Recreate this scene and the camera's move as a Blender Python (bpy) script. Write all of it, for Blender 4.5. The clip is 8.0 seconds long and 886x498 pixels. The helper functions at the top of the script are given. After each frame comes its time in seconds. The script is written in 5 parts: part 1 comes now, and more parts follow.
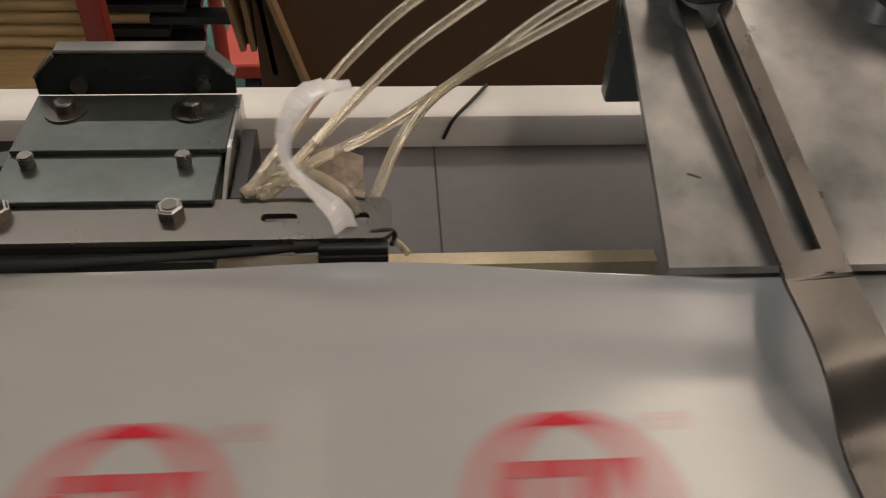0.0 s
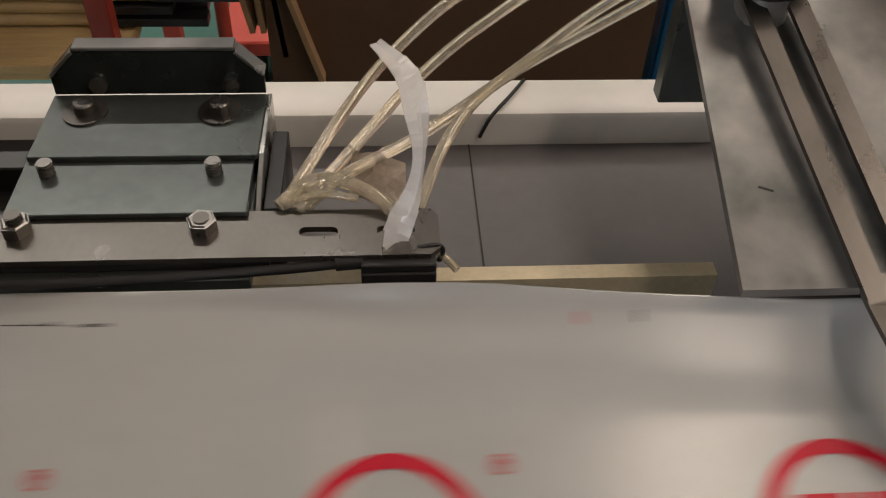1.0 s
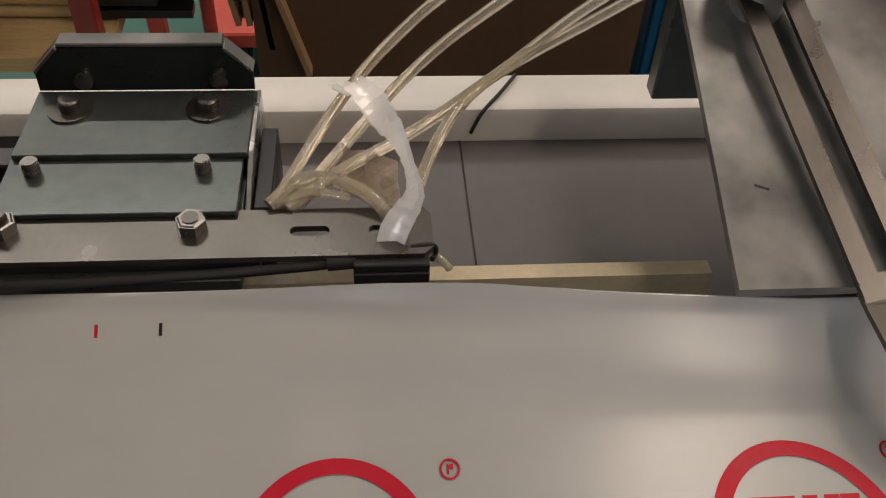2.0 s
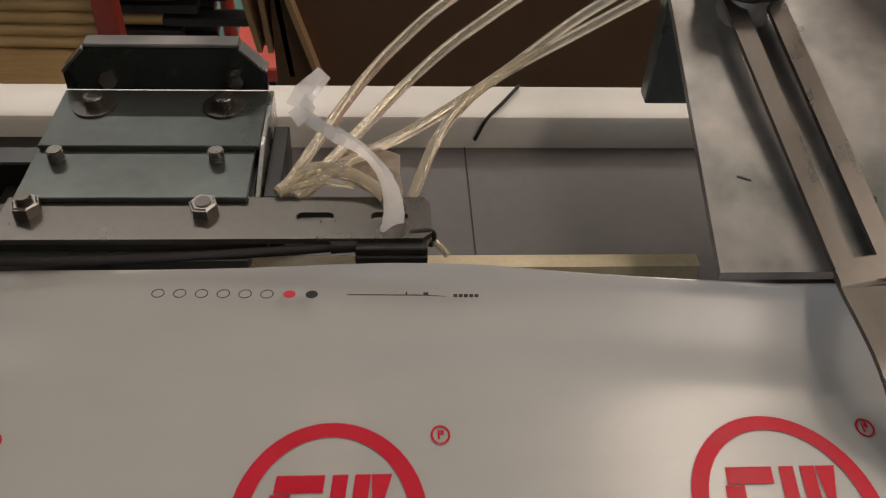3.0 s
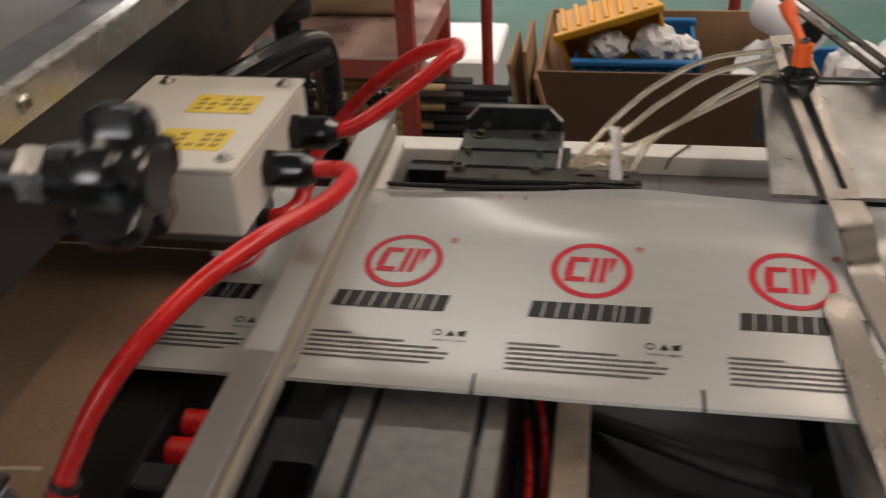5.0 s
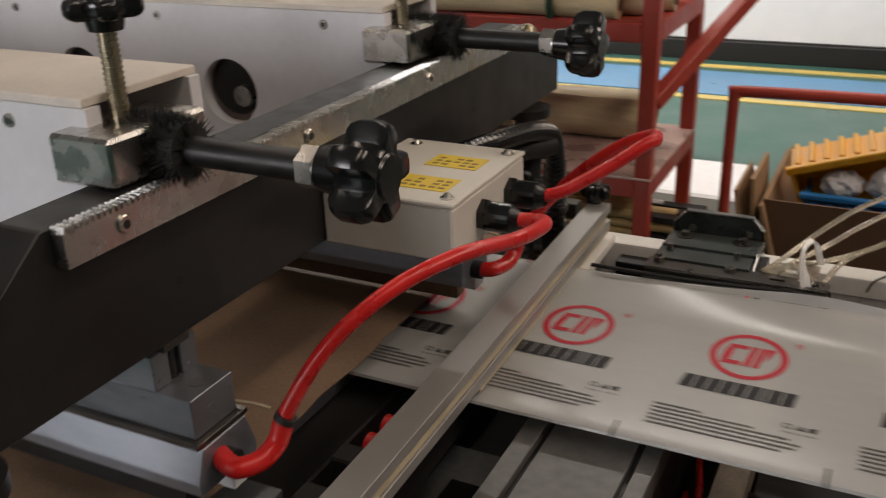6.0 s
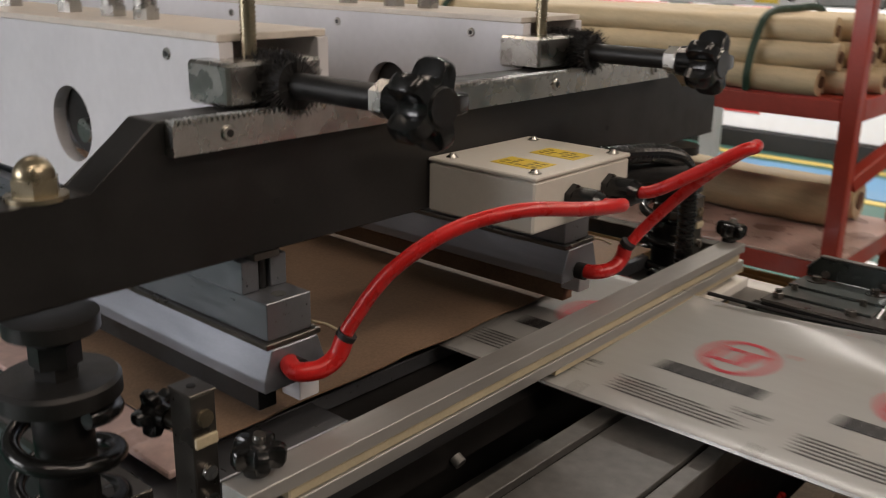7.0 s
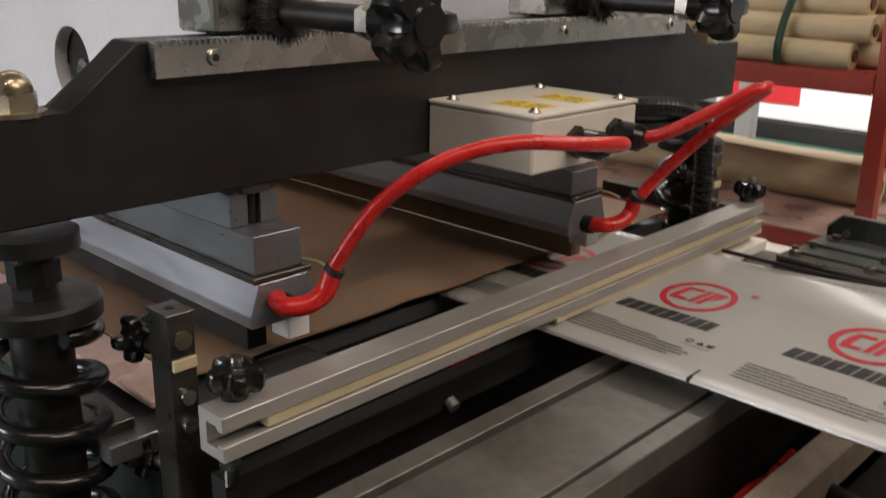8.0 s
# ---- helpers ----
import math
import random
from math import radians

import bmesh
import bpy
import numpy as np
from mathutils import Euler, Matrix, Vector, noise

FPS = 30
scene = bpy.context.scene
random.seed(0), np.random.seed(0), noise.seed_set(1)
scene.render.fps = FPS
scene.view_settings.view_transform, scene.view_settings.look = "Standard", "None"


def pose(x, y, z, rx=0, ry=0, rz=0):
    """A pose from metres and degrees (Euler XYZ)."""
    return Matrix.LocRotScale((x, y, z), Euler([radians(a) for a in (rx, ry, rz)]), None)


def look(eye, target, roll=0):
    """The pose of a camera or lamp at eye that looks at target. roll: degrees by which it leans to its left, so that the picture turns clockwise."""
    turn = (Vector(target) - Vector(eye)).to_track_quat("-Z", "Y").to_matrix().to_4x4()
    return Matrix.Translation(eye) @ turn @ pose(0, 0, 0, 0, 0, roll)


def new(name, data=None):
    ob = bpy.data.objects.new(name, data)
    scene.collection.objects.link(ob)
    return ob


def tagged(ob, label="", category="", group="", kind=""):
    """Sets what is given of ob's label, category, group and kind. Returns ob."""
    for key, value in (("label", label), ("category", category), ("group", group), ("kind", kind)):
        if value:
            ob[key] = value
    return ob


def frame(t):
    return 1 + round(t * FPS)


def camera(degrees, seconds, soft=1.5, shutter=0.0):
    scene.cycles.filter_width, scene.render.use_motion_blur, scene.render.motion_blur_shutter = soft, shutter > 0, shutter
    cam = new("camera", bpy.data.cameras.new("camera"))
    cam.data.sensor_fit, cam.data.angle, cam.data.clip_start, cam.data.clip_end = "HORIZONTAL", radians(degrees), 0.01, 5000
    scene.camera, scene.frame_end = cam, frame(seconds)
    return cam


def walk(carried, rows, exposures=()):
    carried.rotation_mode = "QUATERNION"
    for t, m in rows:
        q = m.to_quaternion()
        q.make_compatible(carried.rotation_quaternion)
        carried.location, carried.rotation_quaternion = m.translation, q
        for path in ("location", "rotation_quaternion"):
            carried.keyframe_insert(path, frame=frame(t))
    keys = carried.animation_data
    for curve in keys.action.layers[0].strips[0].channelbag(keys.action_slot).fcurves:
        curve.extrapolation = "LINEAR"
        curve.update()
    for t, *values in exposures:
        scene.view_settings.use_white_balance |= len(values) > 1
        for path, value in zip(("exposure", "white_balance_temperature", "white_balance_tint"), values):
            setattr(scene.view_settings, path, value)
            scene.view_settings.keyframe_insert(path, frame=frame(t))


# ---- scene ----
cam = camera(51.0, 8.0, soft=1.1, shutter=0.6)
PATH = [
    (0, (-0.024, 0.007, 1.202), (0.101, 1.452, -0.176), 2.4),
    (0.5, (-0.039, 0.027, 1.201), (0.085, 1.443, -0.206), 2.7),
    (1, (-0.045, 0.04, 1.196), (0.089, 1.443, -0.224), 2.8),
    (1.5, (-0.048, 0.047, 1.196), (0.118, 1.431, -0.238), 3.6),
    (3, (-0.04, 0.014, 1.192), (0.082, 1.47, -0.174), 3.0),
    (3.5, (0.0, -0.163, 1.272), (-0.059, 1.396, 0.021), 0.4),
    (4, (0.028, -0.373, 1.351), (-0.159, 1.251, 0.199), 0.7),
    (4.2, (0.044, -0.426, 1.389), (-0.182, 1.191, 0.233), 0.1),
    (5.3, (-0.079, -0.529, 1.326), (-0.467, 1.18, 0.362), -4.5),
    (5.5, (-0.052, -0.585, 1.351), (-0.577, 1.123, 0.452), -3.2),
    (6, (0.014, -0.592, 1.336), (-0.821, 1.047, 0.55), -1.9),
    (6.5, (0.11, -0.619, 1.323), (-0.96, 0.904, 0.592), -1.3),
    (7, (0.15, -0.604, 1.261), (-1.111, 0.83, 0.664), 1.0),
    (7.5, (0.179, -0.577, 1.207), (-1.179, 0.798, 0.69), 1.6),
    (8, (0.171, -0.578, 1.211), (-1.145, 0.801, 0.606), 1.1),
]
walk(cam, [(t, look(eye, target, roll)) for t, eye, target, roll in PATH], [(0.0, 0.0), (3.5, 0.0), (5.5, 0.05), (6.0, -0.2), (6.5, -0.16), (7.5, 0.04), (8.0, 0.22)])

# ---- world and lights ----
world = bpy.data.worlds.new("hall_air")
scene.world = world
world.use_nodes = True
world.node_tree.nodes["Background"].inputs[0].default_value = (1.0, 0.9, 0.78, 1)
world.node_tree.nodes["Background"].inputs[1].default_value = 0.025


def area_lamp(x, y, z, sx, sy, power, colour=(1.0, 0.83, 0.70), target=None):
    data = bpy.data.lights.new("hall_light", "AREA")
    data.shape, data.size, data.size_y = "RECTANGLE", sx, sy
    data.energy, data.color = power, colour
    ob = new("hall_light", data)
    ob.matrix_world = look((x, y, z), target or (x, y + 0.001, 0))
    return ob


# unseen ceiling tubes of the hall
area_lamp(1.2, 2.4, 3.9, 0.5, 2.8, 52)
area_lamp(3.2, 0.3, 3.9, 1.2, 2.6, 98)
area_lamp(-2.6, 0.7, 3.9, 0.3, 2.6, 22)
area_lamp(1.1, -1.6, 3.9, 0.2, 2.6, 30)
# added fill, tilted away from the machine to brighten the far cabinet
area_lamp(-2.6, 3.6, 3.9, 5.0, 0.3, 400, (1.0, 0.93, 0.86), (-2.6, 5.6, 0.6))
# daylight in the opening of the south window
area_lamp(-3.9, -6.95, 2.35, 4.2, 2.0, 260, (1.0, 0.94, 0.92), (-3.9, 0.0, 2.0))


# ---- materials ----
def mat(name, colour, rough=0.5, metal=0.0, vary=0.25, scale=30.0, bump=0.05, stretch=(1, 1, 1), fine=None, spec=0.5, coat=0.0,
        transmission=0.0, alpha=1.0, tint=None, space="Object", spread=0.25):
    m = bpy.data.materials.new(name)
    m.use_nodes = True
    nt = m.node_tree
    b = nt.nodes["Principled BSDF"]
    b.inputs["Metallic"].default_value = metal
    b.inputs["Specular IOR Level"].default_value = spec
    b.inputs["Coat Weight"].default_value = coat
    b.inputs["Coat Roughness"].default_value = 0.16
    b.inputs["Transmission Weight"].default_value = transmission
    b.inputs["Alpha"].default_value = alpha
    tc = nt.nodes.new("ShaderNodeTexCoord")
    mp = nt.nodes.new("ShaderNodeMapping")
    mp.inputs["Scale"].default_value = stretch
    nt.links.new(tc.outputs[space], mp.inputs["Vector"])
    big = nt.nodes.new("ShaderNodeTexNoise")
    big.inputs["Scale"].default_value = scale
    big.inputs["Detail"].default_value = 6
    small = nt.nodes.new("ShaderNodeTexNoise")
    small.inputs["Scale"].default_value = fine or scale * 9
    small.inputs["Detail"].default_value = 4
    nt.links.new(mp.outputs[0], big.inputs["Vector"])
    nt.links.new(mp.outputs[0], small.inputs["Vector"])
    mix = nt.nodes.new("ShaderNodeMix")
    mix.data_type = "FLOAT"
    mix.inputs[0].default_value = 0.35
    nt.links.new(big.outputs["Fac"], mix.inputs[2])
    nt.links.new(small.outputs["Fac"], mix.inputs[3])
    ramp = nt.nodes.new("ShaderNodeValToRGB")
    lo = [c * (1 - vary) for c in colour]
    hi = [min(1.0, c * (1 + vary)) for c in (tint or colour)]
    ramp.color_ramp.elements[0].position, ramp.color_ramp.elements[1].position = 0.32, 0.68
    ramp.color_ramp.elements[0].color = (*lo, 1)
    ramp.color_ramp.elements[1].color = (*hi, 1)
    nt.links.new(mix.outputs[0], ramp.inputs[0])
    nt.links.new(ramp.outputs[0], b.inputs["Base Color"])
    mr = nt.nodes.new("ShaderNodeMapRange")
    mr.inputs[1].default_value, mr.inputs[2].default_value = 0.3, 0.7
    mr.inputs[3].default_value, mr.inputs[4].default_value = max(0.03, rough * (1 - spread)), min(1, rough * (1 + spread))
    nt.links.new(big.outputs["Fac"], mr.inputs[0])
    nt.links.new(mr.outputs[0], b.inputs["Roughness"])
    if bump:
        bp = nt.nodes.new("ShaderNodeBump")
        bp.inputs["Strength"].default_value = bump
        bp.inputs["Distance"].default_value = 0.002
        nt.links.new(mix.outputs[0], bp.inputs["Height"])
        nt.links.new(bp.outputs[0], b.inputs["Normal"])
    return m


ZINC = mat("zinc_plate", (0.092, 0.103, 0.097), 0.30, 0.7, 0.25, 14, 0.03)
# zinc again, darkened to hold the guard's reflection of dark surroundings
ZINC_DARK = mat("zinc_dark_reflection", (0.05, 0.057, 0.053), 0.24, 0.8, 0.25, 14, 0.03)
NUT_STEEL = mat("galvanised_nut", (0.20, 0.19, 0.175), 0.3, 0.9, 0.2, 60, 0.03)
ZINC_WORN = mat("worn_zinc_sheet", (0.115, 0.132, 0.124), 0.36, 0.6, 0.4, 18, 0.02, fine=55, tint=(0.19, 0.18, 0.172))
STEEL = mat("brushed_steel", (0.105, 0.096, 0.086), 0.32, 0.85, 0.10, 22, 0.02, stretch=(2, 1, 2))
STEEL_BRIGHT = mat("bright_steel", (0.50, 0.485, 0.455), 0.27, 1.0, 0.14, 60, 0.03)
STEEL_DULL = mat("dull_steel_deck", (0.155, 0.152, 0.145), 0.45, 0.6, 0.35, 10, 0.05)
ALU = mat("extruded_aluminium", (0.43, 0.42, 0.40), 0.46, 0.6, 0.04, 30, 0.006, stretch=(6, 1, 6))
ALU_BAR = mat("milled_aluminium", (0.21, 0.22, 0.24), 0.36, 0.75, 0.06, 40, 0.015, stretch=(1, 6, 6))
# milled aluminium made lighter and bluer, as lit from the window
SEAL_ALU = mat("window_lit_aluminium", (0.24, 0.25, 0.28), 0.40, 0.65, 0.10, 26, 0.03, stretch=(1, 6, 6))
BLACK_PAINT = mat("satin_black_paint", (0.016, 0.015, 0.0145), 0.40, 0.0, 0.2, 30, 0.06, spec=0.35)
BLACK_GLOSS = mat("black_moulded_plastic", (0.0075, 0.0075, 0.0075), 0.2, 0.0, 0.2, 40, 0.02)
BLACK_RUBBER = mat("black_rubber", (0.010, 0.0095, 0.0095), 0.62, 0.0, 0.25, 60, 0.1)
OXIDE = mat("blackened_steel", (0.019, 0.0185, 0.018), 0.42, 0.4, 0.3, 50, 0.08)
FILM = mat("milky_film", (0.45, 0.45, 0.437), 0.24, 0.0, 0.05, 2.5, 0.05, stretch=(1.0, 3.0, 1), spec=0.6, coat=0.15, spread=0.15, fine=30, alpha=0.73)
PRINT_RED = mat("red_ink", (0.40, 0.006, 0.022), 0.4, 0.0, 0.1, 60, 0.0, spec=0.2)
PRINT_BLACK = mat("black_ink", (0.014, 0.013, 0.014), 0.4, 0.0, 0.1, 60, 0.0, spec=0.15)
PRINT_GREY = mat("grey_ink", (0.06, 0.058, 0.056), 0.4, 0.0, 0.4, 500, 0.0, spec=0.2)
HOSE_RED = mat("red_silicone", (0.56, 0.014, 0.012), 0.3, 0.0, 0.14, 60, 0.03, spec=0.55)
CLOTH = mat("brown_coated_cloth", (0.21, 0.14, 0.090), 0.62, 0.0, 0.22, 8, 0.08, fine=380, tint=(0.25, 0.165, 0.108), spec=0.25)
PANEL = mat("grey_white_enamel", (0.70, 0.69, 0.71), 0.42, 0.0, 0.06, 12, 0.03)
BEIGE = mat("pale_dusty_cover", (0.66, 0.60, 0.53), 0.5, 0.0, 0.10, 30, 0.05)
BOX_PAINT = mat("ivory_powder_coat", (0.62, 0.59, 0.53), 0.42, 0.0, 0.05, 60, 0.06)
LABEL_INK = mat("label_ink", (0.22, 0.15, 0.02), 0.5, 0.0, 0.1, 60, 0.0)
LABEL = mat("yellow_sticker", (0.72, 0.52, 0.03), 0.4, 0.0, 0.08, 60, 0.0)
ORANGE = mat("orange_plastic", (0.78, 0.11, 0.012), 0.38, 0.0, 0.1, 60, 0.03)
TUBE = mat("clear_hose", (0.85, 0.78, 0.62), 0.08, 0.0, 0.06, 60, 0.0, transmission=0.8, spec=0.8)
RIBBON = mat("clear_trim", (0.9, 0.89, 0.87), 0.16, 0.0, 0.06, 200, 0.05, transmission=0.2, alpha=0.5, spec=0.9)
WHITE_PAINT = mat("white_machine_paint", (0.68, 0.66, 0.62), 0.42, 0.0, 0.07, 8, 0.03)
TRAY = mat("grey_tray_paint", (0.105, 0.098, 0.098), 0.5, 0.0, 0.12, 12, 0.04)
CREAM = mat("cream_belt", (0.50, 0.43, 0.29), 0.5, 0.0, 0.16, 40, 0.05)
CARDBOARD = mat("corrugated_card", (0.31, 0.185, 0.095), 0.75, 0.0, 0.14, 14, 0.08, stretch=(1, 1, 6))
# darker card: holds the shade of the carton's front; also roll cores
CARD_DARK = mat("darker_card_board", (0.105, 0.052, 0.026), 0.7, 0.0, 0.12, 14, 0.06)
RED_STEEL = mat("red_rack_paint", (0.36, 0.045, 0.028), 0.42, 0.0, 0.16, 14, 0.05)
YELLOW = mat("yellow_crate", (0.80, 0.40, 0.012), 0.4, 0.0, 0.08, 30, 0.03)
BLUE = mat("blue_crate", (0.012, 0.13, 0.34), 0.4, 0.0, 0.1, 30, 0.03)
PAPER = mat("white_paper", (0.66, 0.65, 0.66), 0.7, 0.0, 0.08, 40, 0.1)
KRAFT = mat("kraft_roll", (0.50, 0.40, 0.25), 0.6, 0.0, 0.2, 9, 0.06, stretch=(1, 6, 6))
WOOD = mat("pale_planks", (0.50, 0.36, 0.17), 0.6, 0.0, 0.22, 12, 0.08, stretch=(1, 9, 9))
GREEN_TIE = mat("green_strap", (0.012, 0.038, 0.022), 0.55, 0.0, 0.15, 40, 0.05)
BRASS = mat("yellow_zinc_nut", (0.34, 0.29, 0.20), 0.3, 0.9, 0.15, 60, 0.02)
FLOOR_GREEN = mat("green_floor_paint", (0.040, 0.105, 0.085), 0.35, 0.0, 0.16, 2.5, 0.03)
FLOOR_BLUE = mat("blue_floor_paint", (0.10, 0.245, 0.42), 0.35, 0.0, 0.1, 2.5, 0.03)
FLOOR_YELLOW = mat("yellow_floor_line", (0.55, 0.42, 0.12), 0.4, 0.0, 0.12, 6, 0.03)
WALL = mat("pale_wall_paint", (0.70, 0.70, 0.72), 0.6, 0.0, 0.05, 1.5, 0.03)
CEILING = mat("dusty_ceiling_paint", (0.24, 0.23, 0.22), 0.7, 0.0, 0.12, 1.5, 0.03)
SHEET_PINK = mat("dusty_sheet", (0.50, 0.36, 0.32), 0.3, 0.0, 0.3, 12, 0.06)
LIGHT_BOARD = mat("worn_pressboard", (0.40, 0.33, 0.26), 0.6, 0.0, 0.3, 45, 0.1)
RED_SIGN = mat("red_sheet", (0.5, 0.02, 0.025), 0.5, 0.0, 0.06, 10, 0.0)


# ---- building blocks ----
def finish(bm, name, material, parent=None, label="", smooth=False):
    bmesh.ops.recalc_face_normals(bm, faces=bm.faces[:])
    me = bpy.data.meshes.new(name)
    bm.to_mesh(me)
    bm.free()
    me.materials.append(material)
    if smooth:
        for p in me.polygons:
            p.use_smooth = True
        me.set_sharp_from_angle(angle=radians(38))
    ob = new(name, me)
    if parent:
        ob.parent = parent
    if label:
        ob["label"] = label
    return ob


def part(name, bm, material, parent, label="", smooth=False):
    return finish(bm, name, material, parent, label, smooth)


def again(ob, m, parent=None):
    """A second part on the same mesh."""
    o = ob.copy()
    scene.collection.objects.link(o)
    o.parent = parent or ob.parent
    o.matrix_local = m
    return o


def thing(name, label, category, group="", kind="", at=(0, 0, 0)):
    ob = new(name)
    ob.location = at
    ob.empty_display_size = 0.02
    return tagged(ob, label, category, group, kind)


def add_box(bm, x0, x1, y0, y1, z0, z1, bevel=0.0, m=None):
    r = bmesh.ops.create_cube(bm, size=1)
    vs = r["verts"]
    for v in vs:
        v.co = Vector(((x0 + x1) / 2 + v.co.x * (x1 - x0), (y0 + y1) / 2 + v.co.y * (y1 - y0), (z0 + z1) / 2 + v.co.z * (z1 - z0)))
    if bevel:
        es = list({e for v in vs for e in v.link_edges})
        out = bmesh.ops.bevel(bm, geom=es, offset=bevel, segments=1, affect="EDGES", profile=0.5)
        vs = list({v for f in out["faces"] for v in f.verts} | {v for v in vs if v.is_valid})
    if m:
        bmesh.ops.transform(bm, matrix=m, verts=vs)
    return bm


def box(x0, x1, y0, y1, z0, z1, bevel=0.001, m=None):
    return add_box(bmesh.new(), x0, x1, y0, y1, z0, z1, bevel, m)


def add_rod(bm, a, b, r, seg=16, r2=None, phase=0.0, caps=True):
    a, b = Vector(a), Vector(b)
    d = b - a
    m = Matrix.Translation((a + b) / 2) @ d.to_track_quat("Z", "Y").to_matrix().to_4x4() @ Matrix.Rotation(phase, 4, "Z")
    bmesh.ops.create_cone(bm, cap_ends=caps, segments=seg, radius1=r, radius2=r if r2 is None else r2, depth=d.length, matrix=m)
    return bm


def rod(a, b, r, seg=16, r2=None, phase=0.0):
    return add_rod(bmesh.new(), a, b, r, seg, r2, phase)


def spline(points, n=10):
    """A smooth line through the points (Catmull-Rom)."""
    p = [Vector(q) for q in points]
    p = [p[0] * 2 - p[1]] + p + [p[-1] * 2 - p[-2]]
    out = []
    for i in range(1, len(p) - 2):
        for k in range(n):
            t = k / n
            out.append(0.5 * (2 * p[i] + (p[i + 1] - p[i - 1]) * t + (2 * p[i - 1] - 5 * p[i] + 4 * p[i + 1] - p[i + 2]) * t * t
                              + (3 * p[i] - p[i - 1] - 3 * p[i + 1] + p[i + 2]) * t ** 3))
    out.append(p[-2])
    return out


def add_sweep(bm, points, r, seg=12, radii=None):
    up = Vector((0.03, 0.02, 1)).normalized()
    rings = []
    for i, c in enumerate(points):
        d = (points[min(i + 1, len(points) - 1)] - points[max(i - 1, 0)]).normalized()
        side = d.cross(up)
        side = side.normalized() if side.length > 1e-4 else Vector((1, 0, 0))
        up = side.cross(d).normalized()
        rr = radii[i] if radii else r
        rings.append([bm.verts.new(c + rr * (math.cos(a) * side + math.sin(a) * up)) for a in (2 * math.pi * k / seg for k in range(seg))])
    for a, b in zip(rings, rings[1:]):
        for k in range(seg):
            bm.faces.new((a[k], a[(k + 1) % seg], b[(k + 1) % seg], b[k]))
    bm.faces.new(rings[0])
    bm.faces.new(rings[-1])
    return bm


def sweep(points, r, seg=12, n=10, radii=None):
    return add_sweep(bmesh.new(), spline(points, n), r, seg, radii)


def prism(outline, lo, hi, axis="z", bevel=0.0):
    """A flat outline made thick along an axis. The outline's two numbers are the other two axes in order."""
    bm = bmesh.new()
    put = {"z": lambda a, b, c: (a, b, c), "y": lambda a, b, c: (a, c, b), "x": lambda a, b, c: (c, a, b)}[axis]
    low = [bm.verts.new(put(a, b, lo)) for a, b in outline]
    high = [bm.verts.new(put(a, b, hi)) for a, b in outline]
    n = len(outline)
    bm.faces.new(low)
    bm.faces.new(high)
    for k in range(n):
        bm.faces.new((low[k], low[(k + 1) % n], high[(k + 1) % n], high[k]))
    if bevel:
        bmesh.ops.bevel(bm, geom=bm.edges[:], offset=bevel, segments=1, affect="EDGES")
    return bm


def holed_plate(outline, holes, lo, hi, axis):
    """A plate with round holes through it: holes are (a, b, radius)."""
    bm = bmesh.new()
    put = {"z": lambda a, b, c: (a, b, c), "y": lambda a, b, c: (a, c, b), "x": lambda a, b, c: (c, a, b)}[axis]
    loops = [[Vector(put(a, b, lo)) for a, b in outline]]
    for a, b, r in holes:
        loops.append([Vector(put(a + r * math.cos(2 * math.pi * k / 40), b + r * math.sin(2 * math.pi * k / 40), lo)) for k in range(40)])
    edges = []
    for loop in loops:
        vs = [bm.verts.new(c) for c in loop]
        edges += [bm.edges.new((vs[k], vs[(k + 1) % len(vs)])) for k in range(len(vs))]
    bmesh.ops.triangle_fill(bm, edges=edges, use_beauty=True)
    r = bmesh.ops.extrude_face_region(bm, geom=bm.faces[:])
    step = Vector(put(0, 0, hi - lo))
    bmesh.ops.translate(bm, vec=step, verts=[v for v in r["geom"] if isinstance(v, bmesh.types.BMVert)])
    return bm


def socket_screw(parent, at, axis, r=0.005, h=0.005, washer=0.0, material=None):
    """A socket-head screw: head with a dark hexagon hole, and a washer where it has one."""
    a, n = Vector(at), Vector(axis).normalized()
    bm = bmesh.new()
    add_rod(bm, a, a + n * h, r, 22)
    add_rod(bm, a + n * h, a + n * (h + r * 0.14), r, 22, r * 0.86)
    if washer:
        add_rod(bm, a, a + n * 0.0012, washer, 26)
    s = part("screw", bm, material or STEEL_BRIGHT, parent, smooth=True)
    part("hex_socket", rod(a + n * (h + r * 0.10), a + n * (h + r * 0.17), r * 0.52, 6), BLACK_RUBBER, s)
    return s


def hex_nut(parent, at, r=0.0062, h=0.005, stud=0.004):
    a = Vector(at)
    bm = bmesh.new()
    add_rod(bm, a, a + Vector((0, 0, h)), r, 6, phase=0.4)
    add_rod(bm, a + Vector((0, 0, h)), a + Vector((0, 0, h + 0.0006)), r * 0.92, 6, r * 0.8, phase=0.4)
    nut = part("nut", bm, NUT_STEEL, parent)
    bm = bmesh.new()
    add_rod(bm, a + Vector((0, 0, h)), a + Vector((0, 0, h + stud)), r * 0.5, 14)
    for k in range(3):
        add_rod(bm, a + Vector((0, 0, h + stud * (0.2 + 0.3 * k))), a + Vector((0, 0, h + stud * (0.32 + 0.3 * k))), r * 0.56, 14)
    part("stud", bm, STEEL, nut)
    return nut


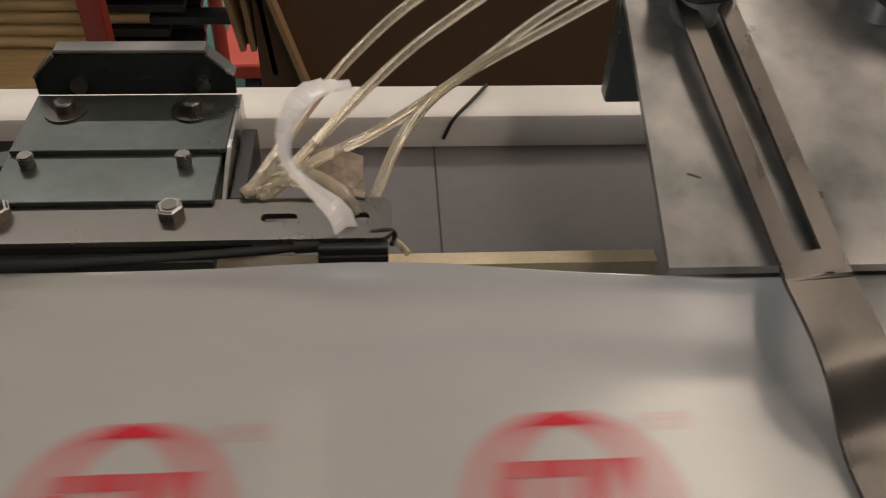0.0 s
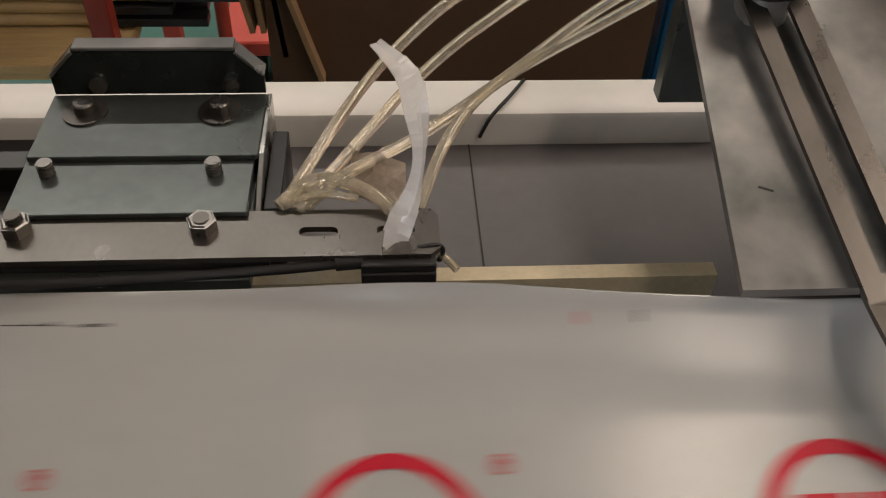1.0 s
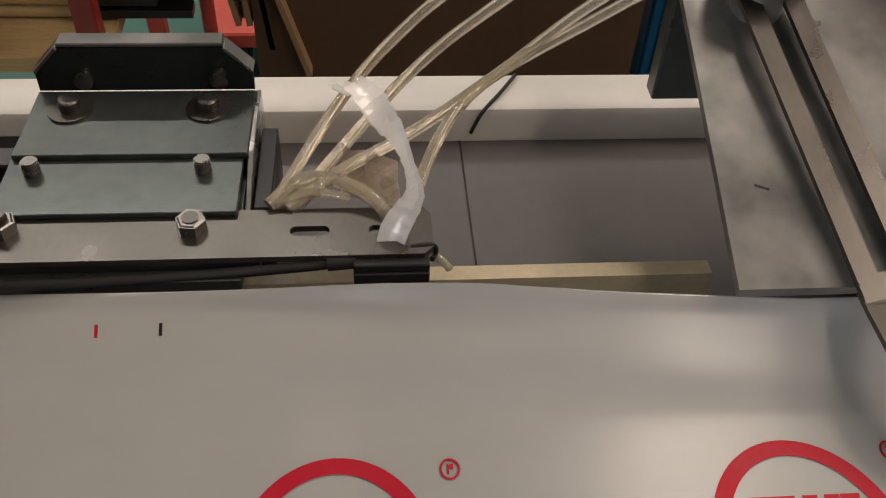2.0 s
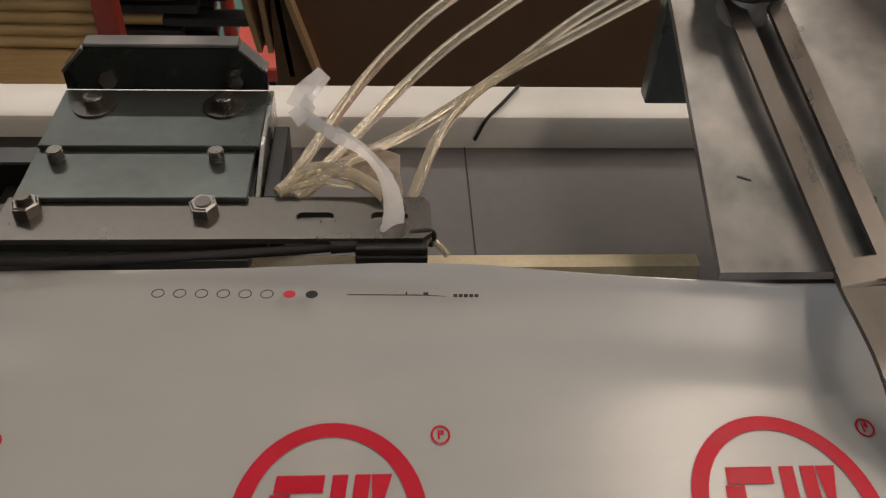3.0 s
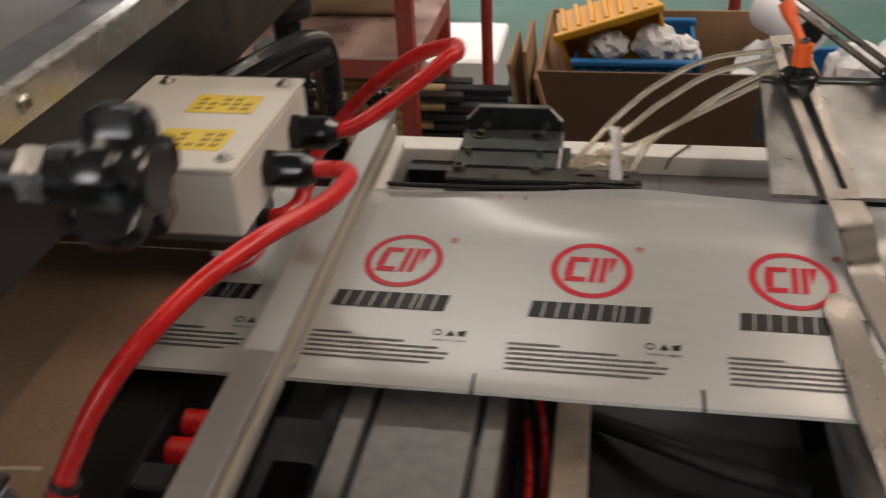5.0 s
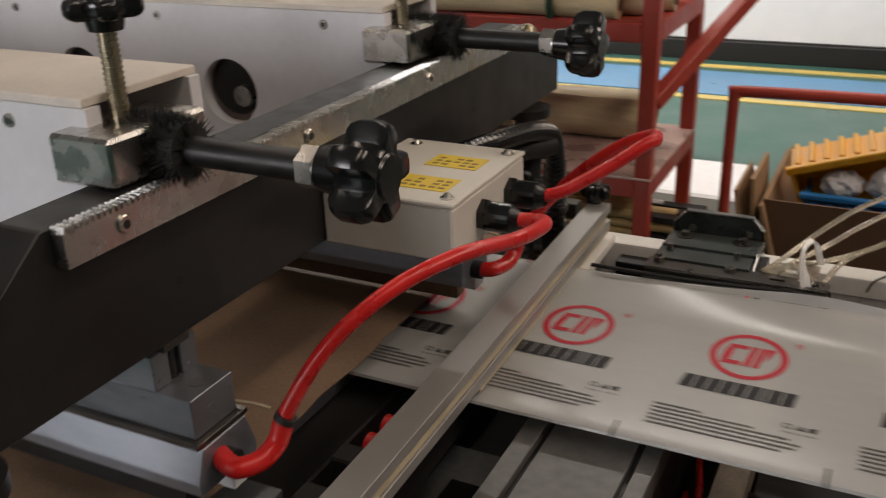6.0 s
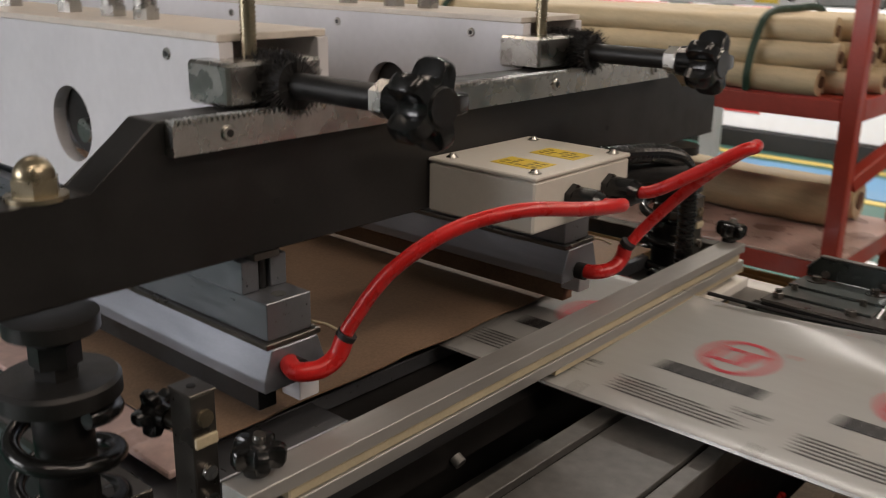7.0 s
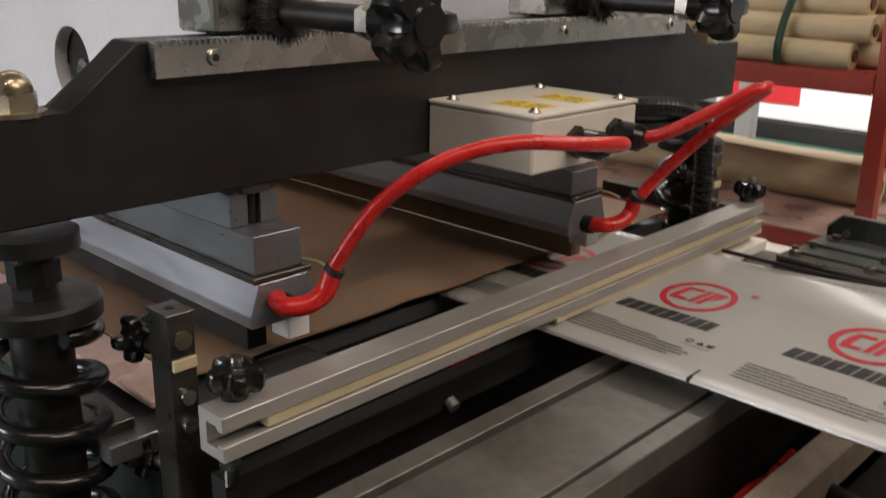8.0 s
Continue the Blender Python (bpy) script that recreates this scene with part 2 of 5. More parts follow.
def star_knob_mesh(bm, at, axis, r, depth, lobes=5):
    """A five-lobed hand knob with a waisted hub."""
    n = Vector(axis).normalized()
    m = Matrix.Translation(at) @ n.to_track_quat("Z", "Y").to_matrix().to_4x4()
    prof = [(0.0, 0.80), (0.10, 0.92), (0.30, 1.0), (0.72, 1.0), (0.90, 0.94), (1.0, 0.80)]
    rings, seg = [], 60
    for h, s in prof:
        ring = []
        for k in range(seg):
            a = 2 * math.pi * k / seg
            w = 0.80 + 0.20 * math.tanh(2.6 * math.cos(lobes * a)) / math.tanh(2.6)
            ring.append(bm.verts.new(m @ Vector((r * s * w * math.cos(a), r * s * w * math.sin(a), depth * h))))
        rings.append(ring)
    for a, b in zip(rings, rings[1:]):
        for k in range(seg):
            bm.faces.new((a[k], a[(k + 1) % seg], b[(k + 1) % seg], b[k]))
    bm.faces.new(rings[0])
    bm.faces.new(rings[-1])
    add_rod(bm, m @ Vector((0, 0, -depth * 0.55)), m @ Vector((0, 0, depth * 0.05)), r * 0.44, 24, r * 0.52)
    add_rod(bm, m @ Vector((0, 0, depth)), m @ Vector((0, 0, depth * 1.06)), r * 0.45, 24, r * 0.4)
    return bm


# ---- the hall ----
def hall():
    tagged(finish(box(-12, 9, -7, 13, -0.1, 0, 0), "floor", FLOOR_GREEN), "green painted concrete factory floor", "floor", kind="structure")
    tagged(finish(box(-12, 9, 4.82, 5.42, 0.0, 0.004, 0), "floor_band", FLOOR_BLUE), "blue painted walkway band on the floor", "floor marking", kind="structure")
    for y in (4.70, 5.53):
        tagged(finish(box(-12, 9, y, y + 0.085, 0.0, 0.005, 0), "floor_line", FLOOR_YELLOW), "yellow painted line on the floor", "floor marking", kind="structure")
    tagged(finish(box(-12, 9, -7, 13, 4.2, 4.35, 0), "ceiling", CEILING), "dusty grey hall ceiling", "ceiling", kind="structure")
    for name, b in (("wall_north", (-12, 9, 13, 13.2)), ("wall_west", (-12.2, -12, -7, 13)), ("wall_east", (9, 9.2, -7, 13))):
        tagged(finish(box(*b, 0, 4.2, 0), name, WALL), "pale painted factory wall", "wall", kind="structure")
    south = tagged(new("wall_south"), "pale painted factory wall with a wide window", "wall", kind="structure")
    for b in ((-12, -6.1, 0, 4.2), (-1.7, 9, 0, 4.2), (-6.1, -1.7, 0, 1.25), (-6.1, -1.7, 3.45, 4.2)):
        part("wall_piece", box(b[0], b[1], -7.2, -7.0, b[2], b[3], 0), WALL, south)
    win = tagged(new("window_1"), "wide steel-framed factory window", "window", kind="structure")
    for x in (-6.1, -4.65, -3.2, -1.76):
        part("mullion", box(x, x + 0.06, -7.14, -7.06, 1.25, 3.45, 0), PANEL, win)
    for z in (1.25, 3.39):
        part("window_frame", box(-6.04, -1.76, -7.14, -7.06, z, z + 0.06, 0), PANEL, win)
    sky = bpy.data.materials.new("daylight_haze")
    sky.use_nodes = True
    e = sky.node_tree.nodes["Principled BSDF"]
    e.inputs["Base Color"].default_value = (0.6, 0.65, 0.7, 1)
    e.inputs["Emission Color"].default_value = (0.8, 0.88, 1.0, 1)
    e.inputs["Emission Strength"].default_value = 3.0
    tagged(finish(box(-9, 1.5, -8.9, -8.8, -0.5, 5, 0), "backdrop", sky), "bright hazy daylight outside the window", "backdrop", kind="structure")


hall()


# ---- film and its print ----
FILM_Z = 0.9062
FILM_SLOPE = 0.020


def film_web():
    xs = [-2.1 + 0.02 * k for k in range(226)]
    front = [(0.078, -0.0070), (0.055, -0.0075), (0.033, -0.0072), (0.024, -0.0062), (0.0205, -0.0035), (0.0215, -0.0010), (0.026, -0.0001), (0.037, 0.0)]
    top = [(0.037 + 0.0095 * k, 0.0) for k in range(1, 27)]
    back = [(0.2905, 0.0), (0.2925, 0.12), (0.295, 0.45), (0.2972, 0.85), (0.299, 1.0), (0.3, 0.72), (0.299, 0.2)]
    rows = []
    def rise(x, y):
        # the sheet climbs gently to the back; past the clamp bar its back edge is drawn up to the feed plate
        f = max(0.0, min(1.0, (x + 0.27) / 0.33))
        f = f * f * (3 - 2 * f)
        g = max(0.0, (y - 0.222) / 0.0768) ** 2
        h = max(0.0, min(1.0, x / 0.12))
        return y - (0.020 + 0.009 * h) * f * max(0.0, (y - 0.225) / 0.0725), FILM_SLOPE * (y - 0.03) + 0.0185 * f * g

    for x in xs:
        lift = 0.0045 * math.exp(-((x + 0.035) / 0.060) ** 2) + 0.0015
        row = []
        for y, z in front:
            # the fold is not quite straight and carries shallow dents
            edge = 1.0 - min(1.0, abs(y - 0.024) / 0.012)
            wob = 0.0016 * noise.noise(Vector((x * 6, 0.7, 0))) + 0.0007 * noise.noise(Vector((x * 31, 2.7, 0)))
            row.append((x, y + edge * wob, FILM_Z + z - 0.0006 * edge * abs(noise.noise(Vector((x * 23, y * 40, 5))))))
        for y, z in top:
            w = -0.00012 * (1 + noise.noise(Vector((x * 9, y * 14, 3.1)))) * min(1, (y - 0.03) * 30)
            yy, up = rise(x, y)
            row.append((x, yy, FILM_Z + w + up))
        for y, f in back:
            yy, up = rise(x, y)
            row.append((x, yy, FILM_Z + f * lift + up))
        rows.append(row)
    root = thing("plastic_film", "milky translucent plastic film web, folded flat, running through the machine", "plastic film")
    for name, i, j, label in (("film_sheet", len(front) - 1, len(rows[0]), "flat upper layer"), ("film_fold", 0, len(front), "rounded fold and lower layer")):
        bm = bmesh.new()
        grid = [[bm.verts.new(c) for c in row[i:j]] for row in rows]
        for a, b in zip(grid, grid[1:]):
            for k in range(len(a) - 1):
                bm.faces.new((a[k], a[k + 1], b[k + 1], b[k]))
        part(name, bm, FILM, root, label, True)
    return root


film_web()

PITCH = 0.16


def flat(bm, outline, lo=0.0, hi=0.0001, m=None):
    a = [bm.verts.new((x, y, hi)) for x, y in outline]
    b = [bm.verts.new((x, y, lo)) for x, y in outline]
    bm.faces.new(a)
    bm.faces.new(b[::-1])
    n = len(a)
    for k in range(n):
        bm.faces.new((a[k], b[k], b[(k + 1) % n], a[(k + 1) % n]))
    if m:
        bmesh.ops.transform(bm, matrix=m, verts=a + b)


def flat_ring(bm, cx, cy, rx, ry, w, seg=72):
    rings = []
    for f in (0, 1):
        for z in (0.0, 0.0001):
            rings.append([bm.verts.new((cx + (rx - f * w) * math.cos(2 * math.pi * k / seg), cy + (ry - f * w) * math.sin(2 * math.pi * k / seg), z)) for k in range(seg)])
    a, b, c, d = rings
    for k in range(seg):
        j = (k + 1) % seg
        bm.faces.new((b[k], b[j], d[j], d[k]))
        bm.faces.new((a[k], a[j], b[j], b[k]))
        bm.faces.new((c[k], d[k], d[j], c[j]))


def film_print():
    root = thing("film_print", "red ring emblems and black word blocks printed on the film", "print", at=(0, 0, FILM_Z + 0.0002))
    rnd = random.Random(4)
    # one repeat, its origin under the emblem's centre
    bm = bmesh.new()
    flat_ring(bm, 0, 0.1805, 0.0340, 0.0405, 0.0062)
    ring = part("emblem_ring", bm, PRINT_RED, root, "red printed ring")
    strokes, words, marks = [], [], []
    up = Matrix.Translation((0, 0.0045, 0))
    s = 0.10  # lean of the strokes

    def stroke(x0, x1, y0, y1):
        bm = bmesh.new()
        flat(bm, [(x0 + s * (y0 - 0.176), y0), (x1 + s * (y0 - 0.176), y0), (x1 + s * (y1 - 0.176), y1), (x0 + s * (y1 - 0.176), y1)], m=up)
        strokes.append(part("emblem_stroke", bm, PRINT_RED, root))

    stroke(-0.0215, -0.0145, 0.1655, 0.1870)
    stroke(-0.0205, -0.0035, 0.1875, 0.1945)
    stroke(-0.0205, -0.0035, 0.1580, 0.1650)
    stroke(-0.0008, 0.0046, 0.158, 0.1945)
    stroke(0.0070, 0.0124, 0.158, 0.1945)
    bm = bmesh.new()
    flat(bm, [(0.0146, 0.1945), (0.0218, 0.1945), (0.0150, 0.170)], m=up)
    strokes.append(part("emblem_stroke", bm, PRINT_RED, root))
    x = -0.0472
    for k in range(9):
        x += 0.0 if k == 0 else w + 0.0014
        w = 0.0046 if k == 6 else 0.0097
        bm = bmesh.new()
        flat(bm, [(x, 0.111), (x + w, 0.111), (x + w + 0.0022, 0.1325), (x + 0.0022, 0.1325)])
        words.append(part("word_block", bm, PRINT_BLACK, root))
    bm = bmesh.new()
    for k in range(6):
        y = 0.0755 - k * 0.0058
        x, end = -0.059, (-0.020, 0.022, 0.050, 0.058, 0.056, 0.045)[k]
        while x < end:
            w = rnd.uniform(0.0012, 0.0045)
            flat(bm, [(x, y), (min(end, x + w), y), (min(end, x + w), y + 0.0025), (x, y + 0.0025)])
            x += w + 0.0005
    lines = part("text_block", bm, PRINT_GREY, root, "small grey lines of print")
    bm = bmesh.new()
    flat_ring(bm, 0.046, 0.084, 0.0034, 0.0040, 0.0012, 20)
    marks.append(part("recycling_mark", bm, PRINT_BLACK, root))
    for shape in ([(0.0525, 0.076), (0.0600, 0.076), (0.0562, 0.0832)], [(0.0625, 0.076), (0.0672, 0.076), (0.0685, 0.0832), (0.0612, 0.0815)]):
        bm = bmesh.new()
        flat(bm, shape, m=up)
        marks.append(part("recycling_mark", bm, PRINT_BLACK, root))
    txt = bpy.data.curves.new("origin_text", "FONT")
    txt.body, txt.size, txt.align_x = "MADE IN CHINA", 0.0036, "CENTER"
    txt.materials.append(PRINT_BLACK)
    lettering = bpy.data.objects.new("lettering", txt)
    scene.collection.objects.link(lettering)
    bpy.context.view_layer.update()
    letters = bpy.data.meshes.new_from_object(lettering)
    bpy.data.objects.remove(lettering)
    letters.transform(pose(0.056, 0.0735, 0.0001))
    origin = new("origin_text", letters)
    origin.parent = root
    bm = bmesh.new()
    flat_ring(bm, 0.0395, 0.2085, 0.0036, 0.0042, 0.0008, 24)
    flat(bm, [(0.0385, 0.2065), (0.0392, 0.2065), (0.0392, 0.2105), (0.0385, 0.2105)])
    flat(bm, [(0.0395, 0.2085), (0.0408, 0.2085), (0.0408, 0.2105), (0.0395, 0.2105)])
    bmesh.ops.transform(bm, matrix=Matrix.Translation((0, 0.0065, 0)), verts=bm.verts[:])
    reg = part("small_ring_mark", bm, PRINT_RED, root)
    bm = bmesh.new()
    flat(bm, [(-0.080, 0.0245), (-0.0778, 0.0245), (-0.0778, 0.039), (-0.080, 0.039)])
    add_box(bm, -0.080, -0.0778, 0.0194, 0.0255, -0.0035, 0.0001, 0)
    notch = part("register_mark", bm, PRINT_BLACK, root)
    pieces = [ring, lines, origin, reg, notch] + strokes + words + marks
    for k in range(-4, 18):
        for p in pieces:
            m = pose(-0.06 + PITCH * k, 0, 0.0003 if p is notch else 0.0)
            if k == -4:
                p.matrix_local = m
            else:
                again(p, m)
    # colour-control marks along the fold, one set in three repeats
    strip = []

    def mark(name, shapes, ink):
        bm = bmesh.new()
        for shape in shapes:
            flat(bm, shape)
        strip.append(part(name, bm, ink, root))

    for k in range(6):
        bm = bmesh.new()
        flat_ring(bm, -0.018 - 0.0088 * k, 0.2862, 0.0027, 0.0024, 0.0004, 18)
        strip.append(part("control_ring", bm, PRINT_BLACK, root))
    for x, ink in ((0.0, PRINT_BLACK), (-0.0090, PRINT_RED)):
        mark("control_dot", [[(x + 0.0025 * math.cos(a), 0.2862 + 0.0021 * math.sin(a)) for a in (2 * math.pi * k / 14 for k in range(14))]], ink)
    mark("control_arrow", [[(0.014, 0.2860), (0.046, 0.2860), (0.054, 0.2856), (0.046, 0.2866), (0.014, 0.2864)]], PRINT_BLACK)
    mark("control_dash", [[(0.0375, 0.2866), (0.0381, 0.2866), (0.0381, 0.2880), (0.0375, 0.2880)]], PRINT_BLACK)
    mark("control_dash", [[(0.0445, 0.2867), (0.0465, 0.2867), (0.0465, 0.2878), (0.0445, 0.2878)]], PRINT_BLACK)
    for k in range(5):
        x = 0.0565 + 0.0021 * k
        mark("control_bar", [[(x, 0.2854), (x + 0.0016, 0.2854), (x + 0.0016, 0.2870), (x, 0.2870)]], PRINT_BLACK)
    for j in range(-1, 6):
        for o in list(strip):
            # the row lies on the sheet where it starts to climb
            m = pose(0.0693 + 0.48 * j, -0.0112, 0.0122, ry=-3.2, rz=-4.2)
            if j == -1:
                o.matrix_local = m
            else:
                again(o, m)
    for x, ink in ((0.3615, PRINT_BLACK), (0.3385, PRINT_RED)):
        bm = bmesh.new()
        flat(bm, [(-0.0006, -0.0024), (0.0006, -0.0024), (0.0006, 0.0024), (-0.0006, 0.0024)])
        tick = part("control_tick", bm, ink, root)
        for j in range(-1, 6):
            m = pose(x - 0.0048 + 0.48 * j, 0.2680, 0.0157, rx=30)
            if j == -1:
                tick.matrix_local = m
            else:
                again(tick, m)
    return root


FILM_PRINT = film_print()


# ---- back of the machine: rail, tray and suction bracket ----
def back_rail():
    root = thing("machine_rail", "white painted machine rail with a grey recessed tray", "machine frame")
    bm = prism([(0.456, 0.820), (0.456, 0.877), (0.4575, 0.8805), (0.461, 0.882), (0.486, 0.882), (0.4895, 0.8805), (0.491, 0.877), (0.491, 0.820)], -0.303, 1.6, "x")
    part("rail_beam", bm, WHITE_PAINT, root, "white painted beam with rounded edges", True)
    part("tray_floor", box(-0.215, 1.6, 0.3205, 0.4555, 0.854, 0.860, 0), TRAY, root, "dark grey tray floor")
    part("tray_lip", prism([(0.3125, 0.85), (0.3125, 0.9005), (0.3205, 0.9005), (0.3205, 0.895), (0.317, 0.895), (0.317, 0.85)], -0.20, 0.1035, "x"), CREAM, root, "cream painted front lip")
    part("tray_seam", box(0.006, 0.0069, 0.3210, 0.4555, 0.8602, 0.8606, 0), BLACK_RUBBER, root)
    part("rail_bracket", box(-0.270, -0.216, 0.430, 0.4555, 0.830, 0.868, 0.001), BLACK_PAINT, root, "black painted angle")
    part("cross_tie", prism([(-0.265, 0.30), (-0.235, 0.30), (-0.217, 0.455), (-0.250, 0.455)], 0.830, 0.852, "z"), BLACK_PAINT, root)
    part("end_plate", box(-0.30, -0.20, 0.330, 0.352, 0.852, 0.872, 0.001), ZINC, root)
    part("end_tube", rod((-0.30, 0.362, 0.872), (-0.216, 0.362, 0.872), 0.009), STEEL_DULL, root, smooth=True)
    return root


back_rail()


def suction_bracket():
    root = thing("suction_bracket", "stack of zinc-plated bracket plates with bolts beside the film", "bracket")
    # slotted strip along the film
    bm = bmesh.new()
    out = [(-0.2035, 0.3025), (-0.0245, 0.3025), (-0.0205, 0.3065), (-0.0205, 0.3245), (-0.0235, 0.3285), (-0.2035, 0.3285)]

    def slot(cx, cy, half, r):
        pts = []
        for k in range(9):
            a = -math.pi / 2 + math.pi * k / 8
            pts.append((cx + half + r * math.cos(a), cy + r * math.sin(a)))
        for k in range(9):
            a = math.pi / 2 + math.pi * k / 8
            pts.append((cx - half + r * math.cos(a), cy + r * math.sin(a)))
        return pts

    edges = []
    for loop in (out, slot(-0.0705, 0.316, 0.0055, 0.0026), slot(-0.0385, 0.316, 0.0055, 0.0026)):
        vs = [bm.verts.new((a, b, 0.9165)) for a, b in loop]
        edges += [bm.edges.new((vs[k], vs[(k + 1) % len(vs)])) for k in range(len(vs))]
    bmesh.ops.triangle_fill(bm, edges=edges, use_beauty=True)
    r = bmesh.ops.extrude_face_region(bm, geom=bm.faces[:])
    bmesh.ops.translate(bm, vec=(0, 0, 0.003), verts=[v for v in r["geom"] if isinstance(v, bmesh.types.BMVert)])
    strip = part("slotted_strip", bm, STEEL, root, "stainless strip with two slots")
    hex_nut(strip, (-0.1925, 0.3195, 0.9195))
    hex_nut(strip, (-0.118, 0.319, 0.9195), stud=0.0012)
    # black slab standing in for the shadow beneath the strip
    part("strip_shadow_slab", box(-0.2030, -0.09, 0.3030, 0.328, 0.9125, 0.9164, 0), BLACK_RUBBER, root)
    lower = part("lower_plate", prism([(-0.200, 0.325), (-0.1005, 0.325), (-0.1005, 0.3590), (-0.200, 0.3590)], 0.9196, 0.9222, "z", 0.0004), ZINC, root, "zinc-plated plate")
    for x in (-0.1885, -0.117):
        bm = rod((x, 0.350, 0.9222), (x, 0.350, 0.9290), 0.0031, 14)
        for k in range(4):
            add_rod(bm, (x, 0.350, 0.9232 + 0.0015 * k), (x, 0.350, 0.9238 + 0.0015 * k), 0.0036, 14)
        part("stud", bm, NUT_STEEL, lower)
    part("base_plate", box(-0.200, -0.099, 0.329, 0.404, 0.9115, 0.9162, 0.0004), ZINC, root)
    part("packing_plate", box(-0.198, -0.100, 0.360, 0.4035, 0.9163, 0.9196, 0.0004), ZINC, root)
    upper = part("upper_plate", box(-0.199, -0.0985, 0.3575, 0.4025, 0.9223, 0.9251, 0.0004), ZINC, root, "zinc-plated plate with two socket screws")
    for x in (-0.181, -0.119):
        socket_screw(upper, (x, 0.3885, 0.9251), (0, 0, 1), 0.0049, 0.0058, 0.0102, STEEL)
    # upright guard with cut corners
    g = [(-0.1985, 0.9251), (-0.0990, 0.9251), (-0.0990, 0.9355), (-0.1115, 0.9486), (-0.1860, 0.9486), (-0.1985, 0.9355)]
    # the dark reflection on its face is put into the colour
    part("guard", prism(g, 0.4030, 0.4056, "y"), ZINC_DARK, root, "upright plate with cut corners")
    part("guard_lip", box(-0.1860, -0.1115, 0.4030, 0.4120, 0.9487, 0.9508, 0.0005), ZINC_WORN, root, "narrow bent top lip")
    for x0, x1 in ((-0.0990, -0.1115), (-0.1985, -0.1860)):
        m = look((x0, 0.4065, 0.9355), (x1, 0.4065, 0.9486))
        part("cut_edge", add_box(bmesh.new(), -0.0045, 0.0045, -0.0008, 0.0008, -0.0181, 0.0, 0.0003, m), STEEL_BRIGHT, root, "bright cut edge")
    for x in (-0.177, -0.115):
        part("guard_screw", rod((x, 0.4005, 0.9310), (x, 0.4029, 0.9310), 0.0042, 14), STEEL_BRIGHT, root, smooth=True)
    part("side_flange", prism([(0.330, 0.862), (0.404, 0.862), (0.4035, 0.9245), (0.3600, 0.9245), (0.330, 0.915)], -0.0985, -0.0962, "x", 0.0003), STEEL_BRIGHT, root, "bright bent side flange")
    part("inner_plate", box(-0.0955, -0.088, 0.335, 0.388, 0.862, 0.914, 0.0005), BLACK_PAINT, root)
    part("foot", box(-0.19, -0.11, 0.355, 0.395, 0.859, 0.9113, 0.0006), ZINC, root)
    part("film_guide", box(-0.2036, -0.0975, 0.2975, 0.3085, 0.9055, 0.9122, 0.0004), ZINC, root, "thin plate under the strip")
    # the plates lie a little deeper and lean down to the back
    lean = Matrix(((1, 0, 0, 0), (0, 1.12, 0, -0.0363), (0, -0.067, 1, 0.0284), (0, 0, 0, 1)))
    for piece in root.children_recursive:
        piece.data.transform(lean)
    return root


suction_bracket()


def nozzle_and_tubes():
    root = thing("air_nozzle", "black air nozzle block with a clear vacuum cup", "nozzle")
    part("nozzle_block", box(-0.0530, -0.0225, 0.2955, 0.3115, 0.9125, 0.9163, 0.0005), BLACK_RUBBER, root, "black rubber block")
    part("nozzle_tip", box(-0.0530, -0.0225, 0.2945, 0.3010, 0.9064, 0.9124, 0.0005), BLACK_RUBBER, root)
    bm = sweep([(-0.0555, 0.301, 0.9135), (-0.075, 0.2985, 0.9135), (-0.11, 0.2965, 0.9125), (-0.15, 0.295, 0.9115), (-0.20, 0.2945, 0.911), (-0.26, 0.296, 0.9105)], 0.0022, 10)
    part("nozzle_cable", bm, BLACK_RUBBER, root, "thin black cable along the film edge", True)
    part("cable_sleeve", rod((-0.0635, 0.3002, 0.9140), (-0.0525, 0.3012, 0.9140), 0.0036, 14), BLACK_RUBBER, root, smooth=True)
    part("cable_tie", sweep([(-0.030, 0.304, 0.9178), (-0.022, 0.305, 0.9182), (-0.0195, 0.305, 0.9150), (-0.021, 0.304, 0.910)], 0.0012, 8), BLACK_RUBBER, root)
    # crumpled clear cup behind the strip
    bm = bmesh.new()
    rnd = random.Random(7)
    vs = [[bm.verts.new((-0.0575 + 0.0245 * i / 5 + rnd.uniform(-0.0008, 0.0008), 0.336 + 0.0265 * j / 5 - 0.010 * i / 5 + rnd.uniform(-0.0008, 0.0008), 0.917 + 0.006 * j / 5 + rnd.uniform(-0.0016, 0.0016))) for j in range(6)] for i in range(6)]
    for i in range(5):
        for j in range(5):
            bm.faces.new((vs[i][j], vs[i + 1][j], vs[i + 1][j + 1], vs[i][j + 1]))
    bmesh.ops.solidify(bm, geom=bm.faces[:], thickness=0.0012)
    part("vacuum_cup", bm, LIGHT_BOARD, root, "creased clear plastic cup with a dusty inside")
    part("cup_tube", sweep([(-0.088, 0.330, 0.918), (-0.074, 0.341, 0.9225), (-0.058, 0.338, 0.9235), (-0.043, 0.328, 0.921), (-0.036, 0.318, 0.915)], 0.0030, 12), TUBE, root, "clear hose bent over the strip", True)
    part("cup_rim", sweep([(-0.085, 0.3300, 0.9185), (-0.070, 0.3335, 0.9215), (-0.054, 0.3315, 0.9205)], 0.0018, 10), TUBE, root, smooth=True)
    part("drain_tube", sweep([(-0.0225, 0.306, 0.9135), (-0.0175, 0.304, 0.9105), (-0.0135, 0.3025, 0.906)], 0.0018, 10), TUBE, root, smooth=True)
    for piece in root.children:
        piece.data.transform(pose(0, 0.003, 0.009))
    return root


nozzle_and_tubes()


